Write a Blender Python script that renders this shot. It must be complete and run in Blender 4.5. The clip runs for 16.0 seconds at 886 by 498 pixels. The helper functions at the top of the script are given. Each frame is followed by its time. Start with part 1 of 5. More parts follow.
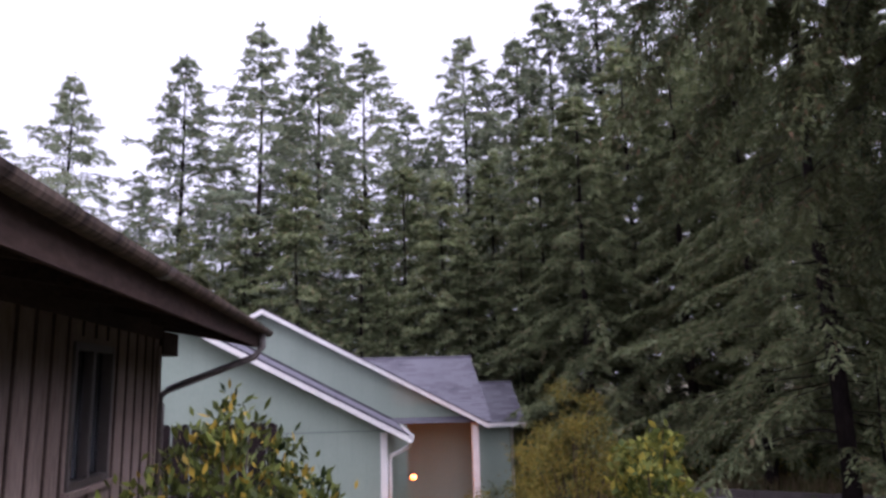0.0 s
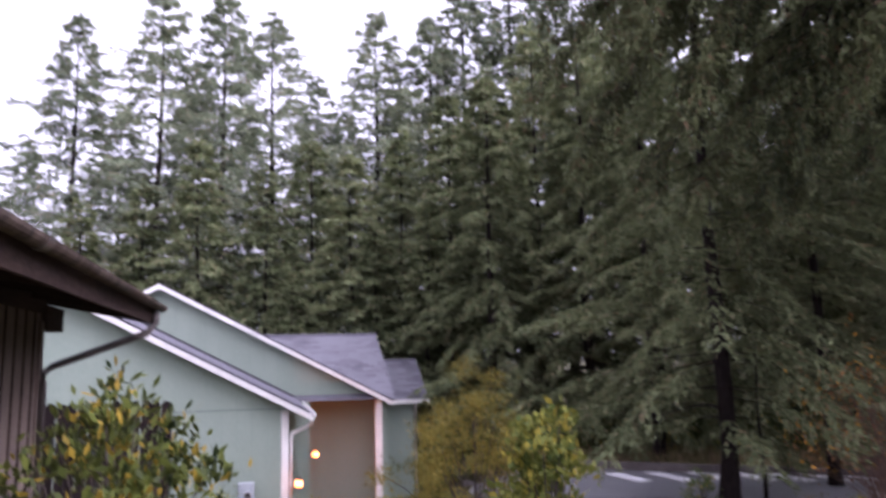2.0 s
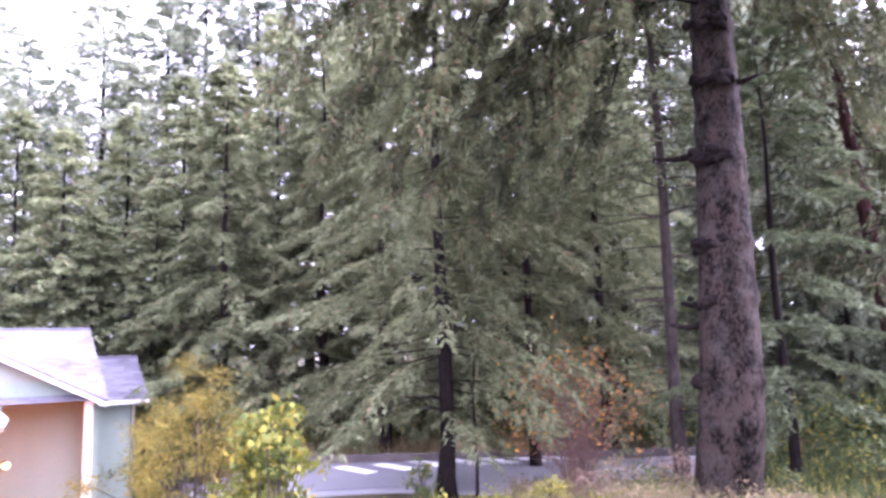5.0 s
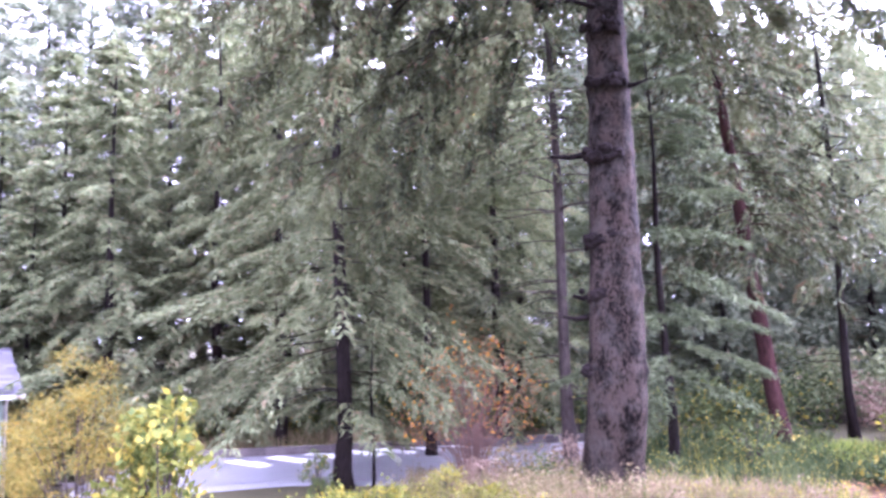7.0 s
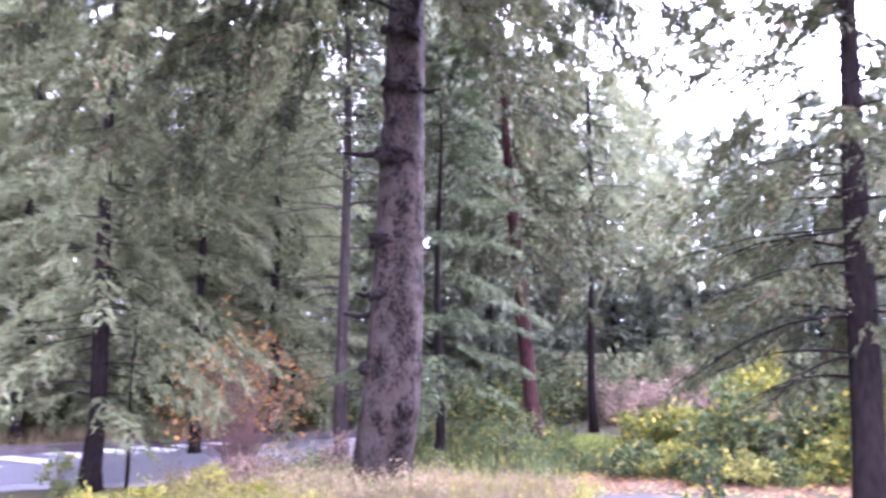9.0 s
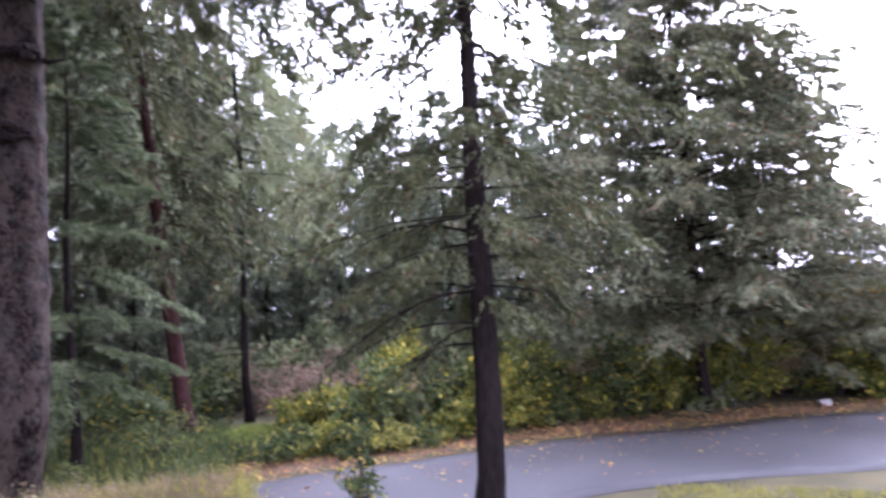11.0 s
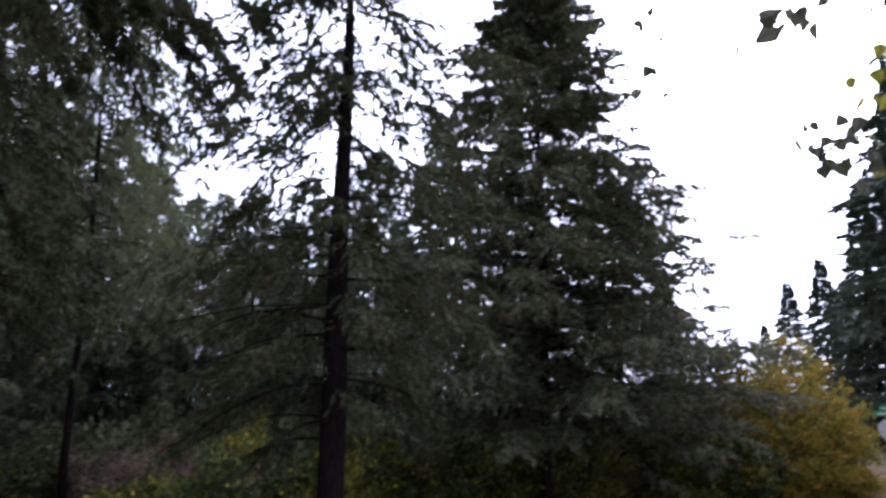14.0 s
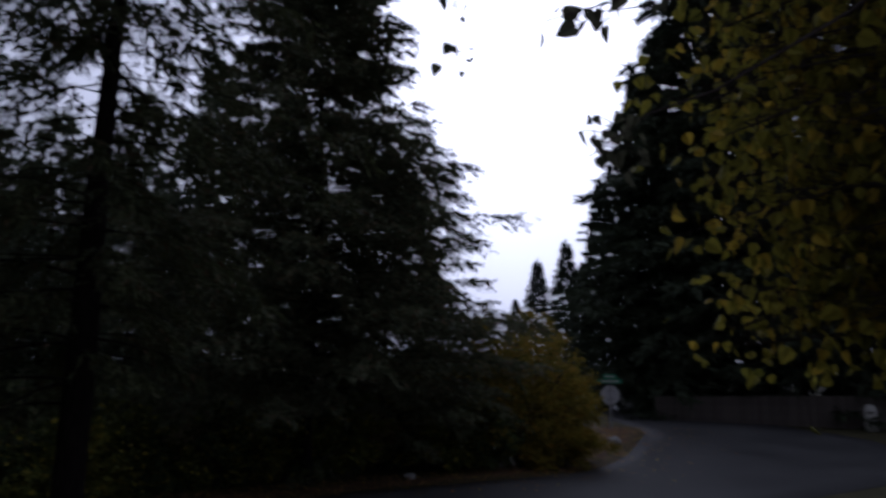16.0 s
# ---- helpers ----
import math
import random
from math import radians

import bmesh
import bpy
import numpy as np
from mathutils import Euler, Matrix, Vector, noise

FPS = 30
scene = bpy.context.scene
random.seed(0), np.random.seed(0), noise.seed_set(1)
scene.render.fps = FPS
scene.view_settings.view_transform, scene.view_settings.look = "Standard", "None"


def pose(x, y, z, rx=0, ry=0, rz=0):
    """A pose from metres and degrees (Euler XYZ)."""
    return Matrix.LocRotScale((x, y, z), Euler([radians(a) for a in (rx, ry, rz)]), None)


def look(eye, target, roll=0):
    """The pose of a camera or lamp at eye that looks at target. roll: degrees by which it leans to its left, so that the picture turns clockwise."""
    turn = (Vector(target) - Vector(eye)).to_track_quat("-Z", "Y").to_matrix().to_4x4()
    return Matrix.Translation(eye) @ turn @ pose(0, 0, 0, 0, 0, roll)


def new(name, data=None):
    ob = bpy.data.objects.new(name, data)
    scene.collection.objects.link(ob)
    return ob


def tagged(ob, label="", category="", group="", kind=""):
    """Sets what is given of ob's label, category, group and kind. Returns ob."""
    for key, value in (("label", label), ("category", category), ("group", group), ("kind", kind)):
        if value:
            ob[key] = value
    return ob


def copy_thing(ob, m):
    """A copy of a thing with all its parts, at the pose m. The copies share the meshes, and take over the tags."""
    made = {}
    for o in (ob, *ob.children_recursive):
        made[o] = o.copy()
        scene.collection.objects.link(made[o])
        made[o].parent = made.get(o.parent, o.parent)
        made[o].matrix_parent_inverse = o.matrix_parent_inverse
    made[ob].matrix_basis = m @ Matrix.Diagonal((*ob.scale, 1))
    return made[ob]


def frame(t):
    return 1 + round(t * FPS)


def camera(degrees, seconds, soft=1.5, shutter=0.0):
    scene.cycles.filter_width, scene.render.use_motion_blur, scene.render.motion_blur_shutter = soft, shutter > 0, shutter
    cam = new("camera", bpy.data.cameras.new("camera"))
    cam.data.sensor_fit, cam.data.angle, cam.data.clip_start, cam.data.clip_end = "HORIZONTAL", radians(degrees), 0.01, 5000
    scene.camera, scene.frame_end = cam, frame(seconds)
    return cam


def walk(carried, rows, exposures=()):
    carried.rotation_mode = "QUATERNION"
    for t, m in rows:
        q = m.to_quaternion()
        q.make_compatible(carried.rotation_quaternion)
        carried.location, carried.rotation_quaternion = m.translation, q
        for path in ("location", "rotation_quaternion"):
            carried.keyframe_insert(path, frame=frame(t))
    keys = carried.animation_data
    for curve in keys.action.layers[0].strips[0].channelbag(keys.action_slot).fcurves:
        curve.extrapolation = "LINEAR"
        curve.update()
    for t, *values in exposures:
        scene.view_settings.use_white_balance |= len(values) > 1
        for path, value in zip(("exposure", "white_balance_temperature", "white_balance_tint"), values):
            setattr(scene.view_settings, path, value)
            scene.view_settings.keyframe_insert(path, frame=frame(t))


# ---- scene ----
# ---- camera and its walk ----
EYE = 3.3
cam = camera(62.74, 16.0, soft=2.9, shutter=0.7)
PATH = [
    (0.0, 2.73, 10.72, 1.47, 0.000, 0.000, 0.000),
    (0.5, 2.17, 10.73, 1.47, -0.017, 0.021, 0.002),
    (1.0, 1.93, 11.12, 1.15, -0.010, 0.015, 0.001),
    (1.5, -0.70, 10.67, 1.66, 0.025, 0.003, -0.004),
    (2.0, -4.52, 8.82, 1.41, 0.062, 0.017, -0.003),
    (2.5, -6.98, 5.96, 1.32, 0.096, 0.044, -0.012),
    (3.0, -8.99, 6.98, 1.34, 0.158, 0.087, -0.024),
    (3.5, -11.99, 8.78, 0.97, 0.185, 0.063, -0.011),
    (4.0, -16.75, 7.68, 1.93, 0.205, 0.026, -0.002),
    (4.5, -22.17, 7.23, 2.85, 0.189, 0.030, 0.004),
    (4.7, -23.41, 7.63, 2.41, 0.175, 0.021, 0.004),
    (6.8, -31.88, 6.91, 1.97, 0.121, -0.029, 0.008),
    (7.0, -32.83, 6.94, 1.96, 0.117, -0.038, 0.008),
    (7.5, -35.04, 6.60, 1.87, 0.110, -0.012, 0.010),
    (8.0, -40.41, 6.05, 2.68, 0.073, 0.039, 0.014),
    (8.5, -46.15, 5.63, 1.26, 0.075, 0.056, 0.009),
    (9.0, -50.31, 6.38, -0.21, 0.100, 0.076, 0.009),
    (9.5, -55.36, 5.71, -0.58, 0.112, 0.096, -0.003),
    (10.0, -63.94, 6.50, -0.07, 0.090, 0.122, -0.013),
    (10.2, -67.54, 6.61, 1.78, 0.083, 0.121, -0.011),
    (12.3, -84.68, 4.41, 1.00, 0.102, -0.032, 0.011),
    (12.5, -85.59, 5.51, 1.04, 0.118, -0.029, 0.011),
    (13.0, -87.27, 9.49, -0.01, 0.124, -0.027, 0.001),
    (13.5, -86.56, 10.55, 0.04, 0.125, -0.009, 0.000),
    (14.0, -88.24, 11.60, -0.11, 0.114, 0.022, 0.001),
    (14.5, -95.16, 11.03, 0.16, 0.130, 0.048, 0.004),
    (15.0, -98.45, 10.65, -0.40, 0.134, 0.068, 0.001),
    (15.5, -101.44, 10.12, -1.19, 0.135, 0.086, -0.003),
    (16.0, -106.49, 9.15, -0.92, 0.131, 0.096, -0.011),
]
EXPOSURES = [(0.0, 0.42, 5750, 31), (1.5, 0.47, 5750, 31), (2.5, 1.55, 5800, 38), (3.5, 2.1, 5700, 40), (4.5, 2.6, 5550, 45), (7.0, 3.25, 5200, 50), (8.5, 3.35, 5200, 50), (9.5, 3.15, 5200, 48), (10.2, 2.4, 5350, 42),
             (12.3, 1.9, 5450, 34), (12.5, 1.8, 5450, 34), (13.0, 1.1, 5400, 29), (13.5, 0.38, 5400, 27), (14.0, -0.2, 5400, 25), (14.5, -1.5, 5400, 24), (15.0, -2.2, 5400, 23), (16.0, -2.95, 5350, 22)]
walk(cam, [(t, pose(x, y, EYE + z, 90 + pitch, roll, yaw)) for t, yaw, pitch, roll, x, y, z in PATH], EXPOSURES)

# ---- world: an overcast morning ----
world = bpy.data.worlds.new("sky")
scene.world = world
world.use_nodes = True
wn, wl = world.node_tree.nodes, world.node_tree.links
wn.clear()
sky = wn.new("ShaderNodeTexSky")
sky.sky_type = "NISHITA"
sky.sun_disc = False
sky.sun_elevation, sky.sun_rotation = radians(30), radians(112)
sky.air_density, sky.dust_density, sky.ozone_density = 1.5, 6.0, 1.0
pale = wn.new("ShaderNodeHueSaturation")
pale.inputs["Saturation"].default_value = 0.12
cloud = wn.new("ShaderNodeTexNoise")
cloud.inputs["Scale"].default_value = 2.2
cloud.inputs["Detail"].default_value = 5
ramp = wn.new("ShaderNodeValToRGB")
ramp.color_ramp.elements[0].position, ramp.color_ramp.elements[1].position = 0.3, 0.75
ramp.color_ramp.elements[0].color, ramp.color_ramp.elements[1].color = (9.6, 9.6, 10.6, 1), (12.2, 12.2, 12.8, 1)
coord = wn.new("ShaderNodeTexCoord")
mixw = wn.new("ShaderNodeMix")
mixw.data_type = "RGBA"
mixw.inputs["Factor"].default_value = 0.75
back = wn.new("ShaderNodeBackground")
back.inputs["Strength"].default_value = 0.11
wout = wn.new("ShaderNodeOutputWorld")
wl.new(sky.outputs[0], pale.inputs["Color"])
wl.new(coord.outputs["Generated"], cloud.inputs["Vector"])
wl.new(cloud.outputs[0], ramp.inputs[0])
wl.new(pale.outputs[0], mixw.inputs["A"])
wl.new(ramp.outputs[0], mixw.inputs["B"])
# the cloud is brightest round the hidden sun
SUN_WAY = (math.sin(radians(112)) * math.cos(radians(30)), math.cos(radians(112)) * math.cos(radians(30)), math.sin(radians(30)))
dotn, pw, gain, lit = wn.new("ShaderNodeVectorMath"), wn.new("ShaderNodeMath"), wn.new("ShaderNodeMath"), wn.new("ShaderNodeVectorMath")
dotn.operation, pw.operation, gain.operation, lit.operation = "DOT_PRODUCT", "SMOOTH_MAX", "MULTIPLY_ADD", "SCALE"
dotn.inputs[1].default_value = SUN_WAY
pw.inputs[1].default_value, pw.inputs[2].default_value = 0.0, 0.2
sq = wn.new("ShaderNodeMath")
sq.operation = "POWER"
sq.inputs[1].default_value = 2.2
gain.inputs[1].default_value, gain.inputs[2].default_value = 4.0, 1.0
wl.new(coord.outputs["Generated"], dotn.inputs[0])
wl.new(dotn.outputs["Value"], pw.inputs[0])
wl.new(pw.outputs[0], sq.inputs[0])
wl.new(sq.outputs[0], gain.inputs[0])
wl.new(mixw.outputs["Result"], lit.inputs[0])
wl.new(gain.outputs[0], lit.inputs["Scale"])
wl.new(lit.outputs[0], back.inputs["Color"])
wl.new(back.outputs[0], wout.inputs[0])

sun = new("sun", bpy.data.lights.new("sun", "SUN"))
sun.data.energy, sun.data.angle, sun.data.color = 0.6, radians(40), (1, 0.97, 0.93)
sun.matrix_world = look(Vector(SUN_WAY) * 20, (0, 0, 0))

# ---- materials ----
def rgb(c):
    return (c[0], c[1], c[2], 1)


def make_mat(name, dark, light, rough=0.8, scale=6.0, fine=60.0, bump=0.2, stretch=(1, 1, 1), metal=0.0, spread=0.0, wet=0.0, ramp=(0.33, 0.67)):
    """A weathered surface: two scales of noise between two colours, bump, and a little change from piece to piece."""
    m = bpy.data.materials.new(name)
    m.use_nodes = True
    n, l = m.node_tree.nodes, m.node_tree.links
    b = n["Principled BSDF"]
    b.inputs["Metallic"].default_value = metal
    b.inputs["Specular IOR Level"].default_value = 0.5 if rough < 0.7 else 0.15
    tc, mp = n.new("ShaderNodeTexCoord"), n.new("ShaderNodeMapping")
    mp.inputs["Scale"].default_value = stretch
    l.new(tc.outputs["Object"], mp.inputs["Vector"])
    big, small = n.new("ShaderNodeTexNoise"), n.new("ShaderNodeTexNoise")
    for tex, s, d in ((big, scale, 4), (small, fine, 3)):
        tex.inputs["Scale"].default_value, tex.inputs["Detail"].default_value = s, d
        l.new(mp.outputs[0], tex.inputs["Vector"])
    mx = n.new("ShaderNodeMath")
    mx.operation = "MULTIPLY_ADD"
    mx.inputs[1].default_value, mx.inputs[2].default_value = 0.5, 0.0
    l.new(big.outputs[0], mx.inputs[0])
    ad = n.new("ShaderNodeMath")
    ad.operation = "MULTIPLY_ADD"
    ad.inputs[1].default_value = 0.5
    l.new(small.outputs[0], ad.inputs[0])
    l.new(mx.outputs[0], ad.inputs[2])
    cr = n.new("ShaderNodeValToRGB")
    cr.color_ramp.elements[0].position, cr.color_ramp.elements[1].position = ramp
    cr.color_ramp.elements[0].color, cr.color_ramp.elements[1].color = rgb(dark), rgb(light)
    l.new(ad.outputs[0], cr.inputs[0])
    colour = cr.outputs[0]
    if spread:
        oi, hs = n.new("ShaderNodeObjectInfo"), n.new("ShaderNodeHueSaturation")
        mr = n.new("ShaderNodeMapRange")
        mr.inputs["To Min"].default_value, mr.inputs["To Max"].default_value = 1 - spread, 1 + spread
        l.new(oi.outputs["Random"], mr.inputs["Value"])
        l.new(mr.outputs[0], hs.inputs["Value"])
        l.new(colour, hs.inputs["Color"])
        colour = hs.outputs[0]
    l.new(colour, b.inputs["Base Color"])
    rr = n.new("ShaderNodeMapRange")
    rr.inputs["To Min"].default_value, rr.inputs["To Max"].default_value = max(0.03, rough - 0.12 - wet), min(1, rough + 0.1)
    l.new(big.outputs[0], rr.inputs["Value"])
    l.new(rr.outputs[0], b.inputs["Roughness"])
    if bump:
        bp = n.new("ShaderNodeBump")
        bp.inputs["Strength"].default_value, bp.inputs["Distance"].default_value = bump, 0.02
        l.new(ad.outputs[0], bp.inputs["Height"])
        l.new(bp.outputs[0], b.inputs["Normal"])
    return m


def make_leaf(name, dark, light, extra=None, share=0.0, rough=0.6, glow=0.25, patch=0.6):
    """Foliage: every leaf its own tone, drifts of tone through the crown, some light passing through."""
    m = bpy.data.materials.new(name)
    m.use_nodes = True
    n, l = m.node_tree.nodes, m.node_tree.links
    b = n["Principled BSDF"]
    b.inputs["Roughness"].default_value = rough
    b.inputs["Specular IOR Level"].default_value = 0.12
    ge, oi, tc = n.new("ShaderNodeNewGeometry"), n.new("ShaderNodeObjectInfo"), n.new("ShaderNodeTexCoord")
    nz = n.new("ShaderNodeTexNoise")
    nz.inputs["Scale"].default_value, nz.inputs["Detail"].default_value = patch, 3
    l.new(tc.outputs["Object"], nz.inputs["Vector"])
    a = n.new("ShaderNodeMath")
    a.operation = "MULTIPLY_ADD"
    a.inputs[1].default_value = 0.4
    l.new(ge.outputs["Random Per Island"], a.inputs[0])
    l.new(nz.outputs[0], a.inputs[2])
    c = n.new("ShaderNodeMath")
    c.operation = "MULTIPLY_ADD"
    c.inputs[1].default_value = 0.3
    l.new(oi.outputs["Random"], c.inputs[0])
    l.new(a.outputs[0], c.inputs[2])
    cr = n.new("ShaderNodeValToRGB")
    cr.color_ramp.elements[0].position, cr.color_ramp.elements[1].position = 0.5, 1.0
    cr.color_ramp.elements[0].color, cr.color_ramp.elements[1].color = rgb(dark), rgb(light)
    l.new(c.outputs[0], cr.inputs[0])
    colour = cr.outputs[0]
    if extra:
        gt, mx = n.new("ShaderNodeMath"), n.new("ShaderNodeMix")
        gt.operation = "LESS_THAN"
        gt.inputs[1].default_value = share
        mx.data_type = "RGBA"
        mx.inputs["B"].default_value = rgb(extra)
        sh, mu = n.new("ShaderNodeMath"), n.new("ShaderNodeMath")
        sh.operation, mu.operation = "FRACT", "MULTIPLY"
        mu.inputs[1].default_value = 17.3
        l.new(ge.outputs["Random Per Island"], mu.inputs[0])
        l.new(mu.outputs[0], sh.inputs[0])
        l.new(sh.outputs[0], gt.inputs[0])
        l.new(gt.outputs[0], mx.inputs["Factor"])
        l.new(colour, mx.inputs["A"])
        colour = mx.outputs["Result"]
    l.new(colour, b.inputs["Base Color"])
    tr, ms = n.new("ShaderNodeBsdfTranslucent"), n.new("ShaderNodeMixShader")
    l.new(colour, tr.inputs["Color"])
    ms.inputs[0].default_value = glow
    l.new(b.outputs[0], ms.inputs[1])
    l.new(tr.outputs[0], ms.inputs[2])
    l.new(ms.outputs[0], n["Material Output"].inputs["Surface"])
    return m


def make_plain(name, c, rough=0.5, metal=0.0):
    return make_mat(name, [v * 0.88 for v in c], c, rough, 3, 40, 0.05, metal=metal)


M_NEEDLE = make_leaf("blue_green_needles", (0.048, 0.064, 0.026), (0.215, 0.245, 0.118), (0.24, 0.2, 0.11), 0.08, glow=0.3, patch=0.9)
# distant needles: haze is mixed into the colour, lifted darks and greyer green
M_NEEDLE_HAZE = make_leaf("hazed_grey_green_needles", (0.072, 0.092, 0.054), (0.222, 0.252, 0.158), (0.22, 0.19, 0.12), 0.07, glow=0.38, patch=0.25)
M_NEEDLE_OLD = make_leaf("olive_needles", (0.024, 0.032, 0.014), (0.105, 0.118, 0.05), (0.13, 0.085, 0.045), 0.07, glow=0.18, patch=0.9)
M_NEEDLE_BLUE = make_leaf("frosty_needles", (0.030, 0.043, 0.018), (0.145, 0.175, 0.085), glow=0.2, patch=1.2)
M_CONE = make_leaf("cone_brown_needles", (0.05, 0.063, 0.032), (0.23, 0.25, 0.14), (0.19, 0.135, 0.075), 0.15, glow=0.18)
M_GOLD = make_leaf("gold_cypress", (0.045, 0.056, 0.014), (0.25, 0.21, 0.042), (0.28, 0.20, 0.042), 0.2, glow=0.32, patch=1.6)
M_YELLOW = make_leaf("yellow_green_leaves", (0.055, 0.08, 0.018), (0.22, 0.225, 0.045), (0.36, 0.30, 0.05), 0.2, glow=0.35, patch=1.4)
M_RHODO = make_leaf("waxy_leaves", (0.014, 0.024, 0.008), (0.13, 0.15, 0.03), (0.30, 0.21, 0.03), 0.14, rough=0.42, glow=0.2, patch=2)
M_HEDGE = make_leaf("clipped_leaves", (0.09, 0.105, 0.025), (0.26, 0.26, 0.06), (0.35, 0.28, 0.05), 0.2, patch=2)
M_WILD = make_leaf("thicket_leaves", (0.026, 0.045, 0.012), (0.195, 0.21, 0.045), (0.50, 0.40, 0.05), 0.08, glow=0.3, patch=1.1)
M_AUTUMN = make_leaf("autumn_leaves", (0.055, 0.07, 0.015), (0.36, 0.29, 0.045), (0.44, 0.25, 0.035), 0.14, glow=0.36, patch=1.3)
M_THORN = make_leaf("bramble_leaves", (0.024, 0.042, 0.016), (0.12, 0.155, 0.055), (0.34, 0.28, 0.05), 0.10, glow=0.25, patch=1.1)
M_SEDGE = make_leaf("bright_grass_blades", (0.10, 0.15, 0.03), (0.28, 0.34, 0.07), glow=0.35, patch=1.0)
M_FERN = make_leaf("pinkish_dead_fern", (0.16, 0.105, 0.075), (0.34, 0.25, 0.18), glow=0.3, patch=0.8)
M_RUST = make_leaf("rusty_leaves", (0.17, 0.085, 0.045), (0.36, 0.19, 0.075), (0.62, 0.30, 0.04), 0.22, glow=0.3)
M_BIRCH = make_leaf("green_yellow_leaves", (0.09, 0.105, 0.02), (0.38, 0.34, 0.05), (0.52, 0.38, 0.045), 0.22, glow=0.45, patch=1.2)
# same tree's leaves in a greyer tone, backlit shade put into the colour
M_BIRCH_SHADE = make_leaf("shaded_broad_leaves", (0.09, 0.09, 0.06), (0.18, 0.18, 0.11), rough=0.6, glow=0.5)
M_DRY = make_leaf("dry_grass", (0.13, 0.10, 0.055), (0.36, 0.28, 0.16), (0.16, 0.17, 0.06), 0.3, glow=0.3, patch=0.5)
M_WEED = make_leaf("yellow_weeds", (0.08, 0.10, 0.03), (0.30, 0.29, 0.08), (0.45, 0.38, 0.06), 0.14, glow=0.3, patch=0.5)
M_LITTER = make_leaf("fallen_leaves", (0.22, 0.10, 0.05), (0.42, 0.22, 0.10), (0.55, 0.38, 0.08), 0.2)
M_NEEDLE_DARK = make_leaf("deep_green_needles", (0.024, 0.033, 0.020), (0.085, 0.105, 0.062), glow=0.12, patch=0.4)
M_BARK = make_mat("grey_brown_bark", (0.004, 0.003, 0.0026), (0.044, 0.033, 0.026), 0.92, 3.6, 24, 1.0, (1, 1, 0.5), ramp=(0.43, 0.57))


def add_lichen(m, tint, amount, scale):
    """Pale patches that lie over a bark."""
    n, l = m.node_tree.nodes, m.node_tree.links
    b = n["Principled BSDF"]
    was = b.inputs["Base Color"].links[0].from_socket
    tc, nz, cr, mx = n.new("ShaderNodeTexCoord"), n.new("ShaderNodeTexNoise"), n.new("ShaderNodeValToRGB"), n.new("ShaderNodeMix")
    nz.inputs["Scale"].default_value, nz.inputs["Detail"].default_value, nz.inputs["Roughness"].default_value = scale, 6, 0.7
    cr.color_ramp.elements[0].position, cr.color_ramp.elements[1].position = 0.47, 0.66
    cr.color_ramp.elements[0].color, cr.color_ramp.elements[1].color = (0, 0, 0, 1), (amount, amount, amount, 1)
    mx.data_type = "RGBA"
    mx.inputs["B"].default_value = rgb(tint)
    l.new(tc.outputs["Object"], nz.inputs["Vector"])
    l.new(nz.outputs[0], cr.inputs[0])
    l.new(cr.outputs[0], mx.inputs["Factor"])
    l.new(was, mx.inputs["A"])
    l.new(mx.outputs["Result"], b.inputs["Base Color"])


add_lichen(M_BARK, (0.056, 0.051, 0.043), 0.6, 3.0)
M_BARK_DARK = make_mat("dark_bark", (0.006, 0.0045, 0.0045), (0.026, 0.020, 0.018), 0.9, 3, 18, 0.8, (1, 1, 0.3))
M_BARK_PALE = make_mat("pale_bark", (0.035, 0.028, 0.025), (0.10, 0.082, 0.072), 0.9, 3, 18, 0.6, (1, 1, 0.3))
M_BARK_RED = make_mat("reddish_bark", (0.02, 0.009, 0.009), (0.075, 0.036, 0.032), 0.9, 3, 18, 0.6, (1, 1, 0.3))
for bark_mat in (M_BARK, M_BARK_DARK, M_BARK_PALE, M_BARK_RED):
    bark_mat.node_tree.nodes["Principled BSDF"].inputs["Specular IOR Level"].default_value = 0.05
M_TWIG = make_mat("dead_twig", (0.04, 0.03, 0.028), (0.10, 0.08, 0.07), 0.9, 5, 30, 0.3)
M_TWIG_RED = make_mat("red_twig", (0.12, 0.075, 0.06), (0.22, 0.145, 0.11), 0.8, 5, 30, 0.2)
M_GRASS = make_mat("rough_grass", (0.03, 0.032, 0.016), (0.115, 0.10, 0.05), 0.95, 0.7, 25, 0.6)
M_FOREST = make_mat("forest_floor", (0.055, 0.038, 0.022), (0.19, 0.125, 0.07), 0.95, 0.8, 20, 0.6)
M_ASPHALT = make_mat("damp_asphalt", (0.046, 0.045, 0.045), (0.098, 0.096, 0.094), 0.7, 0.5, 90, 0.15, wet=0.1)
M_ASPHALT.node_tree.nodes["Principled BSDF"].inputs["Specular IOR Level"].default_value = 0.12
M_LOT = make_mat("pale_wet_asphalt", (0.14, 0.14, 0.143), (0.23, 0.23, 0.232), 0.5, 0.5, 90, 0.1, wet=0.2)
M_STRIPE = make_mat("road_paint", (0.6, 0.6, 0.58), (0.85, 0.85, 0.84), 0.7, 3, 60, 0.1)
M_KERB = make_mat("concrete", (0.28, 0.27, 0.25), (0.45, 0.44, 0.41), 0.85, 3, 70, 0.3)
M_GREENWALL = make_mat("sage_paint", (0.222, 0.268, 0.212), (0.265, 0.312, 0.248), 0.75, 1.2, 30, 0.12, (1, 1, 0.3))
M_WHITE = make_mat("white_paint", (0.56, 0.54, 0.49), (0.74, 0.715, 0.65), 0.6, 3, 40, 0.08)
